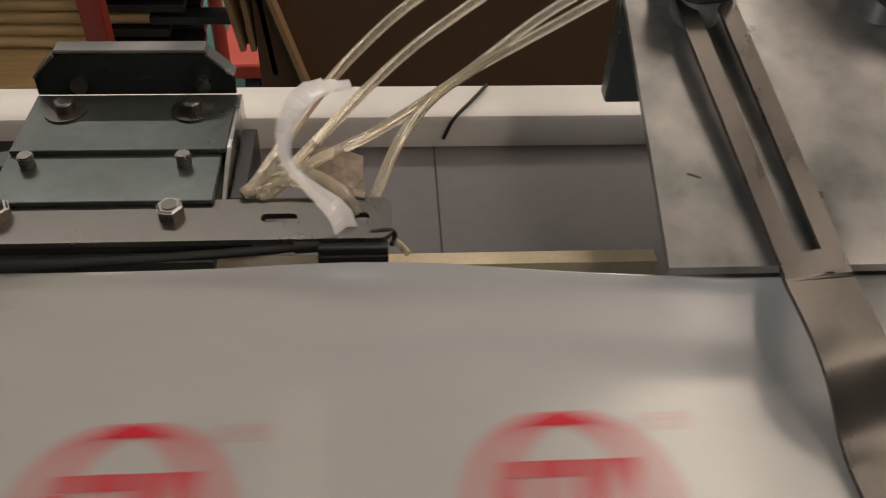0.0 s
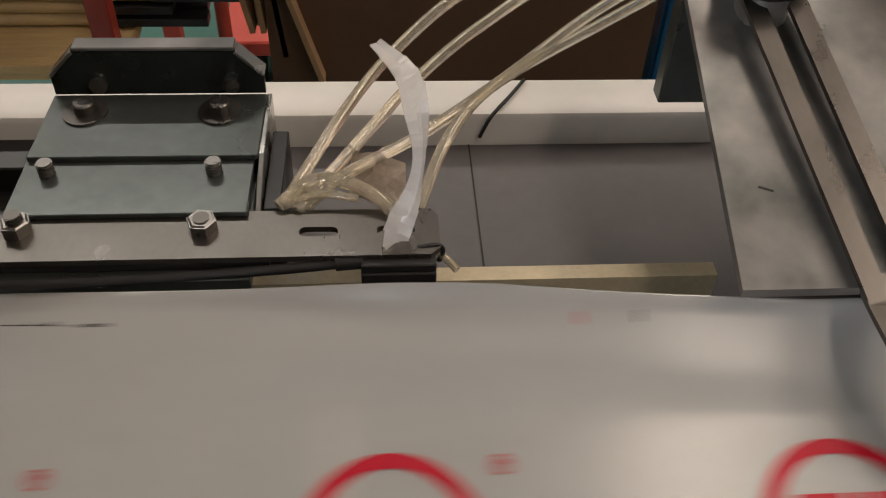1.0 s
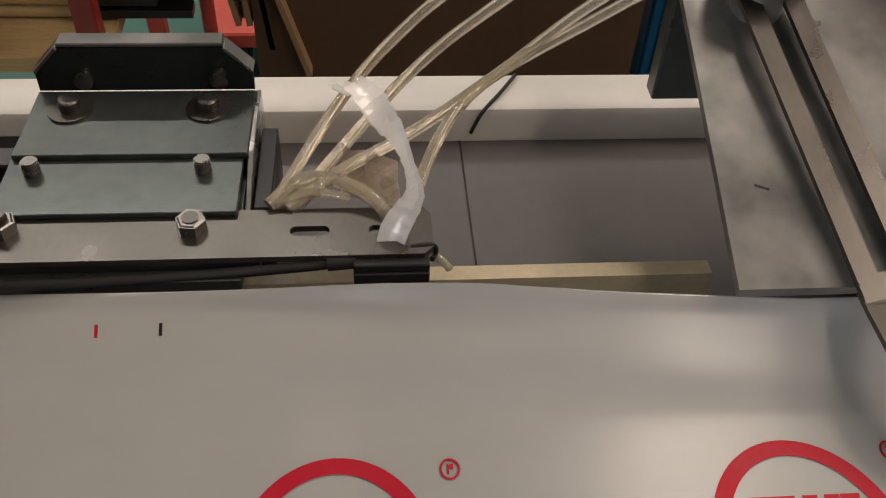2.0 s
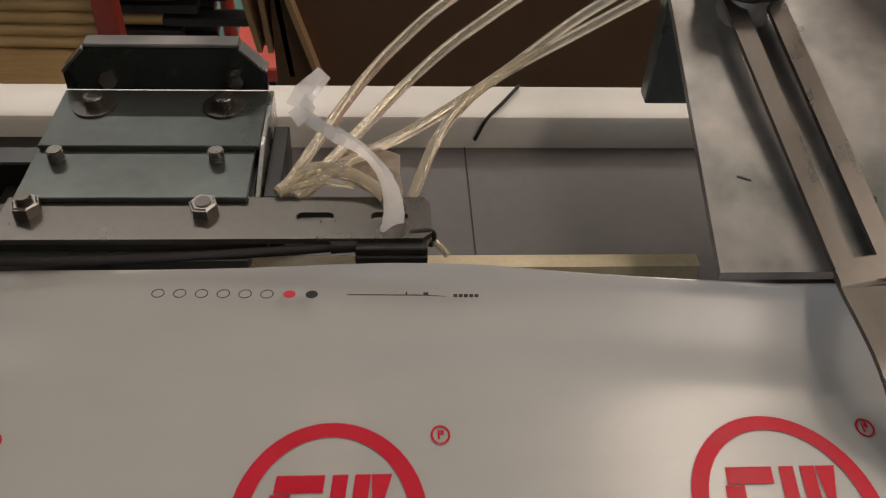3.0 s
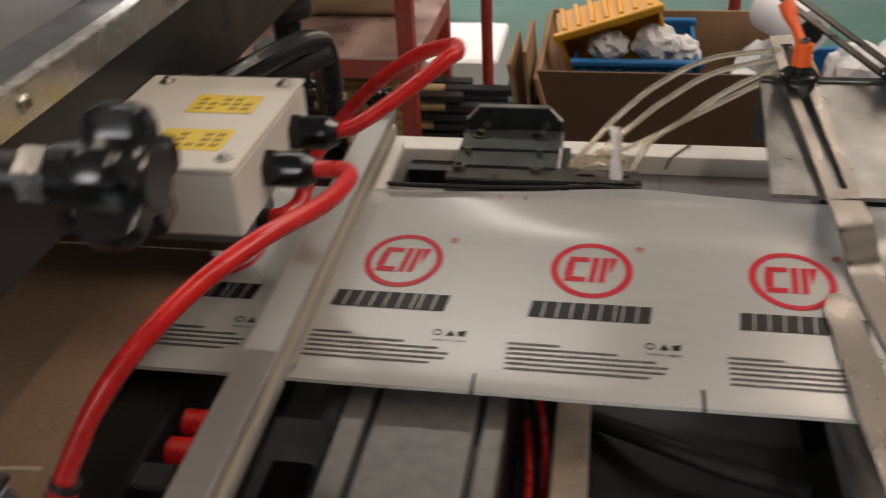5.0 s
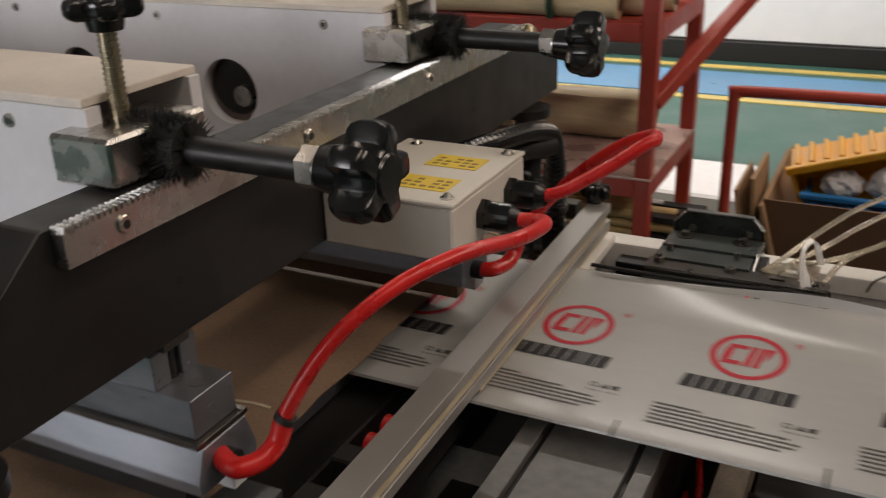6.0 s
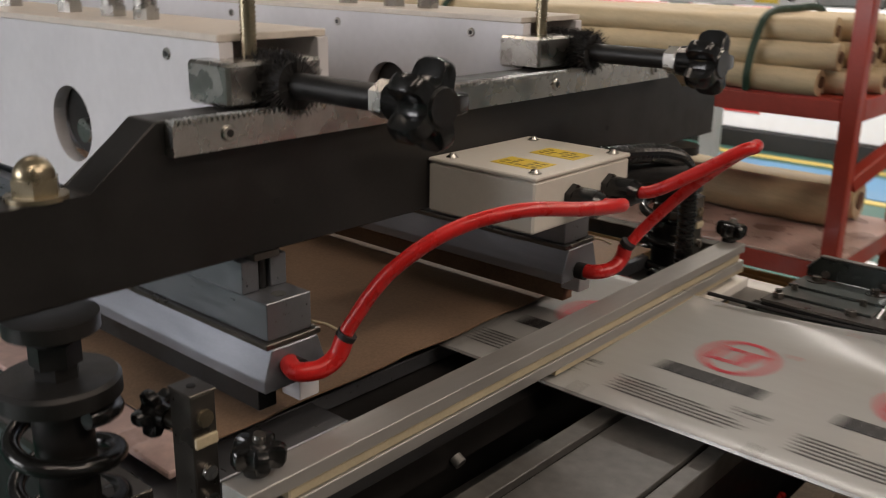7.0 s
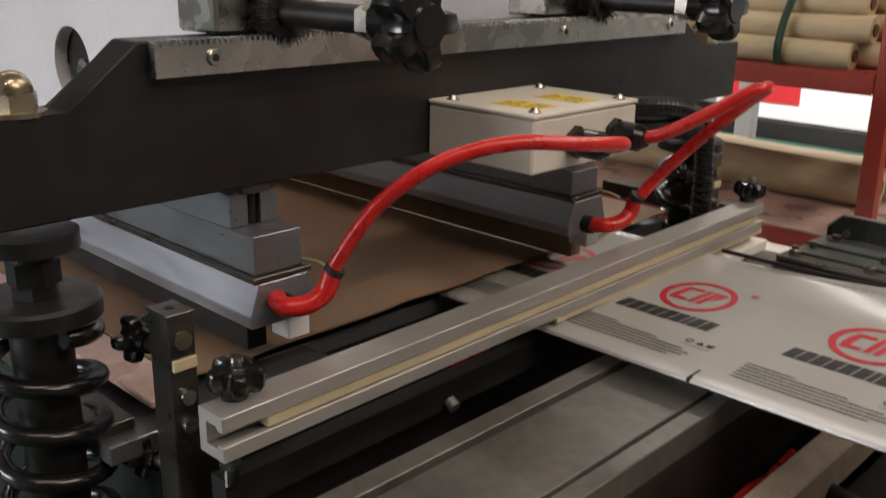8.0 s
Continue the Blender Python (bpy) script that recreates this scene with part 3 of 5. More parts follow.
def hose(points, label):
    points = [(x, y, z + 0.008 * max(0.0, 1 - i / 3)) for i, (x, y, z) in enumerate(points)]
    ob = finish(sweep(points, 0.0027, 14, 12), "air_hose", TUBE, smooth=True)
    return tagged(ob, label, "hose", "clear air hoses")


hose([(-0.0855, 0.3340, 0.9190), (-0.0600, 0.3860, 0.9320), (-0.0363, 0.4085, 0.9524), (-0.0041, 0.4180, 0.9802), (0.0426, 0.4233, 1.0050), (0.1063, 0.4252, 1.0151)], "clear plastic air hose arching over the rail")
hose([(-0.0800, 0.3310, 0.9180), (-0.0480, 0.3770, 0.9290), (-0.0275, 0.4030, 0.9388), (0.0010, 0.4128, 0.9630), (0.0476, 0.4211, 0.9912), (0.1071, 0.4245, 1.0075)], "clear plastic air hose arching over the rail")
hose([(-0.0770, 0.3340, 0.9170), (-0.0600, 0.3450, 0.9280), (-0.0250, 0.3720, 0.9320), (0.0150, 0.4021, 0.9437), (0.0580, 0.4150, 0.9724), (0.1078, 0.4237, 0.9992)], "clear plastic air hose arching over the rail")
hose([(-0.0290, 0.3330, 0.9140), (-0.0165, 0.3620, 0.9290), (0.0000, 0.3900, 0.9360), (0.0220, 0.4050, 0.9465), (0.0638, 0.4143, 0.9675), (0.1087, 0.4227, 0.9911)], "clear plastic air hose arching over the rail")

tagged(finish(sweep([(0.040, 0.486, 0.8835), (0.029, 0.468, 0.8840), (0.018, 0.4545, 0.881), (0.012, 0.4525, 0.868)], 0.0011, 8), "cable_tie", BLACK_RUBBER), "loose black cable tie end on the rail", "cable tie")


# ---- feed plate and guide arms ----
def plate_z(y):
    """Height of the sloping feed plate."""
    return 0.9405 + 0.37 * (y - 0.2613)


def feed_plate():
    root = thing("feed_plate", "scuffed zinc feed plate sloping down to the film's edge", "machine plate")
    bm = bmesh.new()
    prof = [(y, plate_z(y)) for y in (0.2660, 0.30, 0.32, 0.34, 0.36, 0.38, 0.3985)]
    hi, lo = [], []
    for x in (0.090, 1.3):
        hi.append([bm.verts.new((x, y, z)) for y, z in prof])
        lo.append([bm.verts.new((x, y, z - 0.004)) for y, z in prof])
    n = len(prof)
    for k in range(n - 1):
        bm.faces.new((hi[0][k], hi[1][k], hi[1][k + 1], hi[0][k + 1]))
        bm.faces.new((lo[0][k], lo[0][k + 1], lo[1][k + 1], lo[1][k]))
        bm.faces.new((hi[0][k], hi[0][k + 1], lo[0][k + 1], lo[0][k]))
        bm.faces.new((hi[1][k], lo[1][k], lo[1][k + 1], hi[1][k + 1]))
    bm.faces.new((hi[0][0], lo[0][0], lo[1][0], hi[1][0]))
    bm.faces.new((hi[0][-1], hi[1][-1], lo[1][-1], lo[0][-1]))
    part("sheet", bm, ZINC_WORN, root, smooth=True)
    part("back_flange", box(0.090, 1.3, 0.3990, 0.4100, 0.930, plate_z(0.3985) + 0.003, 0.0008), ZINC, root, "upturned back flange")
    tilt = Matrix.Rotation(math.atan(0.37), 4, "X")
    part("hole", add_rod(bmesh.new(), (0.295, 0.363, plate_z(0.363) - 0.001), (0.295, 0.3627, plate_z(0.363) + 0.0006), 0.0048, 20), BLACK_RUBBER, root)
    part("scratch", add_box(bmesh.new(), -0.003, 0.003, -0.0004, 0.0004, 0, 0.0003, 0, pose(0.107, 0.306, plate_z(0.306)) @ tilt @ Matrix.Rotation(-0.35, 4, "Z")), BLACK_RUBBER, root)
    part("support", box(0.15, 1.25, 0.345, 0.375, 0.860, plate_z(0.345) - 0.006, 0.001), ZINC, root)
    return root


feed_plate()


def strip_mesh(path, widths, thick=0.0022, slot=None):
    """A bent flat strip: path of (x, y, z), a width at each; slot: (first, last, width) between points that stay open."""
    bm = bmesh.new()
    n = 6
    p = spline(path, n)
    w = [widths[i // n] + (widths[min(i // n + 1, len(widths) - 1)] - widths[i // n]) * (i % n) / n for i in range(len(p))]
    far = 0.0
    for i in range(len(p) - 1, -1, -1):
        if i < len(p) - 1:
            far += (p[i + 1] - p[i]).length
        r = max(widths[-3:]) / 2
        w[i] = min(w[i], 2 * r * math.sqrt(max(0.02, 1 - max(0.0, 1 - far / r) ** 2))) if far < r else max(w[i], min(2 * r, w[i] + 0.004))
    widths = w
    if slot:
        slot = (slot[0] * n, slot[1] * n, slot[2])
    rails = []
    for i, c in enumerate(p):
        d = (p[min(i + 1, len(p) - 1)] - p[max(i - 1, 0)])
        side = Vector((d.y, -d.x, 0)).normalized()
        w = widths[i] / 2
        if slot and slot[0] <= i <= slot[1]:
            offs = (-w, -slot[2] / 2, slot[2] / 2, w)
        else:
            offs = (-w, -w * 0.5, w * 0.5, w)
        rails.append([c + side * o for o in offs])
    top = [[bm.verts.new(c + Vector((0, 0, thick / 2))) for c in r] for r in rails]
    low = [[bm.verts.new(c - Vector((0, 0, thick / 2))) for c in r] for r in rails]
    for i in range(len(p) - 1):
        gap = slot and slot[0] <= i < slot[1]
        for k in range(3):
            if gap and k == 1:
                continue
            bm.faces.new((top[i][k], top[i][k + 1], top[i + 1][k + 1], top[i + 1][k]))
            bm.faces.new((low[i][k], low[i + 1][k], low[i + 1][k + 1], low[i][k + 1]))
        bm.faces.new((top[i][0], top[i + 1][0], low[i + 1][0], low[i][0]))
        bm.faces.new((top[i][3], low[i][3], low[i + 1][3], top[i + 1][3]))
        if gap:
            bm.faces.new((top[i][1], low[i][1], low[i + 1][1], top[i + 1][1]))
            bm.faces.new((top[i][2], top[i + 1][2], low[i + 1][2], low[i][2]))
    for i in (0, len(p) - 1):
        for k in range(3):
            bm.faces.new((top[i][k], low[i][k], low[i][k + 1], top[i][k + 1]))
    if slot:
        for i in slot[:2]:
            bm.faces.new((top[i][1], top[i][2], low[i][2], low[i][1]))
    return bm


def clamp_lever(parent, x, y, z, turn, lean=38):
    """An orange clamping lever on a black washer and a steel spacer."""
    part("spacer", rod((x, y, plate_z(y) - 0.003), (x, y, z - 0.001), 0.0115, 24), STEEL_DULL, parent, smooth=True)
    part("washer", add_rod(rod((x, y, z + 0.003), (x, y, z + 0.0072), 0.0178, 30), (x, y, z + 0.0072), (x, y, z + 0.009), 0.0178, 30, 0.0155), BLACK_GLOSS, parent, "black plastic washer", True)
    part("collar", rod((x, y, z + 0.009), (x, y, z + 0.0155), 0.0078, 20), BLACK_PAINT, parent, smooth=True)
    bm = rod((x, y, z + 0.0155), (x, y, z + 0.036), 0.0088, 24, 0.0082)
    a = radians(turn)
    d = Vector((math.cos(a), math.sin(a), 0))
    base = Vector((x, y, z + 0.029))
    tip = base + d * 0.045 * math.cos(radians(lean)) + Vector((0, 0, 0.045 * math.sin(radians(lean)) + 0.004))
    add_sweep(bm, spline([base, base + (tip - base) * 0.35 + Vector((0, 0, 0.002)), base + (tip - base) * 0.7, tip]), 0.0065, 14,
              [0.0066 - 0.0022 * math.sin(min(1, k / 22) * math.pi) + 0.0008 * k / 30 for k in range(31)])
    lever = part("lever", bm, ORANGE, parent, "orange plastic clamping lever", True)
    part("lever_screw", rod((x, y, z + 0.036), (x, y, z + 0.0405), 0.0046, 18), STEEL_BRIGHT, lever, smooth=True)
    part("lever_socket", rod((x, y, z + 0.0400), (x, y, z + 0.0408), 0.0026, 6), BLACK_RUBBER, lever)


def guide_arm(name, path, widths, slot, lever_at, turn, label, lean=38):
    root = thing(name, label, "guide arm", "film guide arms")
    part("arm", strip_mesh(path, widths, 0.0024, slot), STEEL, root, "bent stainless strip", True)
    if lever_at:
        clamp_lever(root, *lever_at, turn, lean)
    return root


guide_arm("guide_arm",
          [(0.112, 0.446, 1.0210), (0.1145, 0.434, 1.0165), (0.122, 0.391, 0.9985), (0.1465, 0.268, 0.9475), (0.148, 0.258, 0.9435), (0.152, 0.224, 0.937), (0.157, 0.200, 0.917), (0.159, 0.172, 0.9125), (0.165, 0.100, 0.9095), (0.170, 0.060, 0.909), (0.1715, 0.047, 0.912), (0.172, 0.040, 0.915)],
          [0.026, 0.029, 0.029, 0.029, 0.029, 0.029, 0.027, 0.027, 0.026, 0.025, 0.022, 0.014], (1, 3, 0.0105), (0.1215, 0.389, 0.9985), 122,
          "slotted stainless film guide arm with an orange lever", 46)
guide_arm("guide_arm",
          [(0.113, 0.509, 1.0485), (0.121, 0.500, 1.0450), (0.211, 0.393, 1.0000), (0.248, 0.348, 0.9810), (0.254, 0.340, 0.9780), (0.257, 0.325, 0.9700), (0.258, 0.308, 0.9600), (0.268, 0.275, 0.9490), (0.285, 0.232, 0.9380), (0.300, 0.186, 0.9260), (0.310, 0.150, 0.9150), (0.325, 0.100, 0.9095)],
          [0.026, 0.028, 0.028, 0.028, 0.027, 0.026, 0.025, 0.025, 0.026, 0.026, 0.025, 0.016], (1, 3, 0.0105), (0.2110, 0.391, 1.0000), 92,
          "twice-bent slotted stainless guide arm with an orange lever", 62)
guide_arm("guide_arm",
          [(0.150, -0.300, 0.905), (0.145, -0.210, 0.908), (0.135, -0.050, 0.9135), (0.1325, 0.010, 0.9120), (0.1315, 0.080, 0.9105), (0.1300, 0.120, 0.911), (0.1290, 0.142, 0.9135), (0.1290, 0.154, 0.9165)],
          [0.032, 0.031, 0.030, 0.029, 0.027, 0.025, 0.022, 0.014], None, None, 0, "plain stainless film guide arm with an upturned spoon tip")
guide_arm("guide_arm",
          [(0.300, -0.300, 0.905), (0.292, -0.100, 0.910), (0.287, 0.020, 0.9110), (0.285, 0.085, 0.9100), (0.2845, 0.112, 0.914), (0.2845, 0.124, 0.919)],
          [0.033, 0.033, 0.031, 0.028, 0.024, 0.014], None, None, 0, "plain stainless film guide arm with an upturned spoon tip")


def arm_rail():
    root = thing("arm_rail", "dark steel cross rail carrying the plain guide arms", "machine frame")
    part("rail", box(0.06, 1.3, -0.33, -0.27, 0.86, 0.9035, 0.0015), STEEL_DULL, root)
    return root


arm_rail()


def roller_stand():
    root = thing("roller_stand", "chrome rods and clamps on the feed plate", "roller stand")
    part("post", rod((0.2740, 0.3860, 0.9608), (0.2740, 0.3860, 1.0336), 0.0150, 24), STEEL_BRIGHT, root, "short steel post", True)
    part("cross_rod", rod((0.1952, 0.4310, 1.0907), (0.2731, 0.3842, 1.0292), 0.0075, 18), STEEL_BRIGHT, root, "chrome rod", True)
    part("brace", rod((0.2766, 0.3842, 1.0258), (0.3190, 0.3912, 0.9872), 0.0072, 18), STEEL_BRIGHT, root, "chrome rod", True)
    part("upright_rod", rod((0.3147, 0.3964, 0.9872), (0.3017, 0.4119, 1.1124), 0.0072, 18), STEEL_BRIGHT, root, "chrome rod", True)
    part("clamp_disc", rod((0.2783, 0.4596, 1.0648), (0.3060, 0.4509, 1.0648), 0.030, 36), STEEL_BRIGHT, root, "round steel clamp", True)
    part("side_rod", rod((0.3060, 0.4379, 1.0561), (0.4100, 0.4033, 1.0085), 0.0075, 18), STEEL_BRIGHT, root, "chrome rod", True)
    part("lever", sweep([(0.2645, 0.4509, 1.0561), (0.2524, 0.4596, 1.0613), (0.2385, 0.4726, 1.0907)], 0.0075, 12), ORANGE, root, "orange clamp lever", True)
    part("lever", sweep([(0.3450, 0.4509, 1.0630), (0.3597, 0.4552, 1.0700), (0.3753, 0.4639, 1.0777)], 0.007, 12), ORANGE, root, "orange clamp lever", True)
    return root


roller_stand()


# ---- clamp bar over the film ----
BAR_X = -0.265
BAR_Y0, BAR_Y1 = -0.309, 0.425


def clamp_bar():
    root = thing("clamp_bar", "slotted aluminium clamp bar lying across the film", "clamp bar")
    root.matrix_world = pose(BAR_X, BAR_Y0, 0, rz=0.95) @ pose(-BAR_X, -BAR_Y0, 0)
    c = [(-0.291, 0.9140), (BAR_X, 0.9140), (BAR_X, 0.9245), (-0.2715, 0.9245), (-0.2715, 0.9215), (-0.283, 0.9215), (-0.283, 0.9375), (-0.2715, 0.9375), (-0.2715, 0.9340), (BAR_X, 0.9340), (BAR_X, 0.9445), (-0.291, 0.9445)]
    part("upper_profile", prism(c, BAR_Y0, BAR_Y1, "y", 0.0005), ALU, root, "grey anodised slotted profile")
    part("slot_insert", box(-0.282, BAR_X - 0.0015, BAR_Y0 + 0.034, BAR_Y1 - 0.01, 0.9248, 0.9337, 0.0012), CREAM, root, "cream strip in the slot")
    part("lower_pad", box(-0.290, BAR_X - 0.001, 0.03, BAR_Y1 + 0.004, 0.9086, 0.9138, 0.0004), CREAM, root)
    part("lower_beam", box(-0.290, BAR_X + 0.004, 0.297, BAR_Y1 + 0.012, 0.8885, 0.9000, 0.0008), WHITE_PAINT, root, "pale lower beam under the far end")
    # coloured black to hold the darkness beneath the bar
    low = [(-0.300, 0.864), (-0.284, 0.864), (-0.284, 0.8880), (-0.300, 0.8880)]
    part("lower_profile", prism(low, BAR_Y0 + 0.012, BAR_Y1 + 0.012, "y"), BLACK_PAINT, root, "lower profile under the film, blackened for the dark gap there")
    for y in (BAR_Y1 - 0.012, BAR_Y0 + 0.014):
        bm = rod((-0.280, y, 0.8881), (-0.280, y, 0.9139), 0.0048, 14)
        add_rod(bm, (-0.280, y, 0.9010), (-0.280, y, 0.9065), 0.0078, 6)
        part("stud", bm, STEEL_BRIGHT, root)
    for y0, s in ((-0.300, -1), (0.408, 1)):
        post = part("bracket_post", box(-0.342, -0.3185, y0 - 0.0095, y0 + 0.0095, 0.850, 0.993, 0.0008), STEEL, root, "upright steel bracket")
        part("bracket_top", box(-0.343, -0.3178, y0 - 0.0102, y0 + 0.0102, 0.993, 0.995, 0.0006), STEEL, root)
        part("top_hole", rod((-0.331, y0, 0.995), (-0.331, y0, 0.9954), 0.0032, 14), BLACK_RUBBER, root)
        part("adjuster_screw", rod((-0.3185, y0, 0.9765), (-0.3163, y0, 0.9765), 0.0060, 20), BRASS, post, smooth=True)
        part("spring_stop", box(-0.3185, -0.316, y0 - 0.0085, y0 + 0.0085, 0.957, 0.9645, 0.0004), CREAM, post)
        for z in (0.938, 0.918):
            part("bolt", rod((-0.3185, y0, z), (-0.314, y0, z), 0.0052, 14), STEEL_BRIGHT, post, smooth=True)
        part("thumb_knob", star_knob_mesh(bmesh.new(), (-0.284, y0 + 0.014, 0.9505), (0.10, 0.05, 1.0), 0.0185, 0.016), BLACK_GLOSS, root, "small black star knob", True)
        part("thumb_stud", rod((-0.2824, y0 + 0.0148, 0.9665), (-0.2818, y0 + 0.0151, 0.9725), 0.0042, 14), STEEL_BRIGHT, root, smooth=True)
        part("knob_stem", rod((-0.2845, y0 + 0.0138, 0.9446), (-0.284, y0 + 0.014, 0.952), 0.007, 14), BLACK_GLOSS, root, smooth=True)
        part("side_knob", star_knob_mesh(bmesh.new(), (-0.362, y0 - 0.003, 0.9645), (-1, -0.1, 0), 0.0175, 0.014), BLACK_GLOSS, root, "small black star knob", True)
        part("side_stem", rod((-0.366, y0 - 0.003, 0.9645), (-0.3445, y0 - 0.001, 0.9645), 0.006, 14), STEEL, root, smooth=True)
        part("low_knob", star_knob_mesh(bmesh.new(), (-0.362, y0 - 0.003, 0.878), (-1, -0.1, 0), 0.0175, 0.014), BLACK_GLOSS, root, "small black star knob", True)
        part("low_stem", rod((-0.366, y0 - 0.003, 0.878), (-0.3445, y0 - 0.001, 0.878), 0.006, 14), STEEL, root, smooth=True)
    part("base_rail", box(-0.315, -0.255, BAR_Y0 - 0.01, BAR_Y0 + 0.02, 0.842, 0.8575, 0.001), STEEL, root)
    bm = rod((-0.262, BAR_Y0 + 0.01, 0.842), (-0.262, BAR_Y0 + 0.01, 0.8578), 0.008, 18)
    part("base_nut", bm, BRASS, root, smooth=True)
    return root


clamp_bar()


# ---- the sealing head: crossbeam, housings, seal bars, junction box ----
HEAD = thing("sealing_machine", "black crossbeam with toothed rack, grey housings, ivory box and red hoses", "machine")
BX = -0.386


def crossbeam():
    o = [(-0.44, 1.050), (0.535, 1.050), (0.535, 1.1165), (0.440, 1.1165), (0.388, 1.1572), (-0.279, 1.1572), (-0.3275, 1.1165), (-0.44, 1.1165)]
    bm = prism(o, BX - 0.034, BX, "x", 0.0012)
    beam = part("crossbeam", bm, BLACK_PAINT, HEAD, "satin black steel crossbeam with sloped shoulders")
    for y, z in ((-0.182, 1.087), (0.275, 1.087)):
        part("hole", rod((BX - 0.001, y, z), (BX + 0.0003, y, z), 0.0030, 16), BLACK_RUBBER, beam)
    # toothed rack
    y0, y1, n = -0.2735, 0.383, 150
    pts = [(y0, 1.1345), (y1, 1.1345), (y1, 1.1545)]
    step = (y1 - y0) / n
    for k in range(n, 0, -1):
        y = y0 + step * k
        pts += [(y - step * 0.10, 1.1545), (y - step * 0.32, 1.1582), (y - step * 0.58, 1.1582), (y - step * 0.80, 1.1545)]
    pts.append((y0, 1.1545))
    rack = part("toothed_rack", prism(pts, BX + 0.0002, BX + 0.0105, "x"), STEEL_BRIGHT, HEAD, "bright steel toothed rack")
    for y in (-0.230, -0.04, 0.157, 0.349):
        socket_screw(rack, (BX + 0.0106, y, 1.1455), (1, 0, 0), 0.0058, 0.0012)
    for y in (-0.354, 0.470):
        bm = rod((BX - 0.017, y, 1.1165), (BX - 0.017, y, 1.1195), 0.0190, 28)
        add_rod(bm, (BX - 0.017, y, 1.1195), (BX - 0.017, y, 1.130), 0.0150, 6)
        bmesh.ops.create_uvsphere(bm, u_segments=24, v_segments=12, radius=0.0125, matrix=Matrix.Translation((BX - 0.017, y, 1.131)))
        part("dome_nut", bm, BRASS, HEAD, "domed yellow-zinc nut", True)


crossbeam()


def housing(y, hole_x, off):
    """A housing panel that runs back from the crossbeam, with its slide block, spindle and star knob."""
    x1 = -0.424
    out = [(-1.5, 1.052), (x1, 1.052), (x1, 1.2005), (-1.5, 1.2005)]
    holes = [(hole_x - 0.21 * k, 1.113, 0.0345) for k in range(3)]
    panel = part("housing_panel", holed_plate(out, holes, y, y + 0.012, "y"), PANEL, HEAD, "grey-white enamelled plate with large round holes")
    part("hole_tube", rod((hole_x, y + 0.0122, 1.117), (hole_x, y + 0.085, 1.117), 0.0312, 40), BLACK_PAINT, panel)
    part("far_tube", rod((hole_x - 0.21, y + 0.0122, 1.117), (hole_x - 0.21, y + 0.085, 1.117), 0.0312, 40), BLACK_PAINT, panel)
    part("bright_tube", rod((hole_x + 0.012, y + 0.004, 1.108), (hole_x + 0.012, y + 0.012, 1.108), 0.011, 24), STEEL_BRIGHT, panel, smooth=True)
    part("cover", box(-1.5, x1 - 0.003, y + 0.0005, y + 0.105, 1.2007, 1.2065, 0.0008), BEIGE, HEAD, "cream edged top cover")
    part("back_panel", box(-1.5, x1, y + 0.094, y + 0.105, 1.052, 1.2005, 0.0005), PANEL, HEAD)
    for x in (-0.492, -0.70, -0.91):
        for z in (1.188, 1.098):
            if abs(x - hole_x) > 0.05:
                socket_screw(panel, (x, y, z), (0, -1, 0), 0.0048, 0.0008)
    for x in (-0.60, -0.655, -0.735, -0.86):
        b = rod((x, y + 0.05, 1.2066), (x, y + 0.05, 1.216), 0.0125, 6)
        add_rod(b, (x, y + 0.05, 1.216), (x, y + 0.05, 1.226), 0.010, 20)
        nut = part("top_nut", b, STEEL_BRIGHT, HEAD)
        part("top_cap", rod((x, y + 0.05, 1.226), (x, y + 0.05, 1.262), 0.0105, 24), BLACK_GLOSS, nut, "black cap", True)
    # slide block on the rack
    block = part("slide_block", box(-0.440, -0.390, y - 0.018, y + 0.068, 1.1585, 1.1895, 0.0025), STEEL_BRIGHT, HEAD, "bright steel slide block")
    bm = rod((-0.418, y + 0.022, 1.1895), (-0.418, y + 0.022, 1.246), 0.0055, 16)
    for k in range(16):
        add_rod(bm, (-0.418, y + 0.022, 1.192 + 0.0033 * k), (-0.418, y + 0.022, 1.1935 + 0.0033 * k), 0.0062, 16)
    part("adjust_screw", bm, BRASS, block)
    part("adjust_knob", star_knob_mesh(bmesh.new(), (-0.418, y + 0.022, 1.252), (0, 0, 1), 0.024, 0.013), BLACK_GLOSS, HEAD, "black star knob", True)
    # brush seal, spindle and knob
    sy, sz = y + off, 1.1730
    bm = bmesh.new()
    rnd = random.Random(int(100 * (y + 1)))
    for k in range(2600):
        a, h = rnd.uniform(0, 2 * math.pi), rnd.uniform(-0.424, -0.372)
        r = rnd.uniform(0.0195, 0.0255)
        c = Vector((h, sy, sz))
        d = Vector((rnd.uniform(-0.35, 0.35), math.cos(a), math.sin(a))).normalized()
        add_rod(bm, c + d * 0.010, c + d * r, 0.00045, 3, 0.0002, caps=False)
    add_rod(bm, (-0.424, sy, sz), (-0.371, sy, sz), 0.0175, 28)
    part("brush_ring", bm, BLACK_RUBBER, HEAD, "fuzzy black brush ring")
    spindle = part("spindle", rod((-0.372, sy, sz), (-0.272, sy, sz), 0.0094, 28), OXIDE, HEAD, "black spindle", True)
    bm = rod((-0.287, sy, sz), (-0.276, sy, sz), 0.0130, 6)
    add_rod(bm, (-0.276, sy, sz), (-0.273, sy, sz), 0.0110, 24)
    part("lock_nut", bm, STEEL_BRIGHT, spindle, "bright hexagon nut")
    part("star_knob", star_knob_mesh(bmesh.new(), (-0.259, sy, sz), (1, 0, 0), 0.0305, 0.027), BLACK_GLOSS, HEAD, "large glossy black star knob", True)


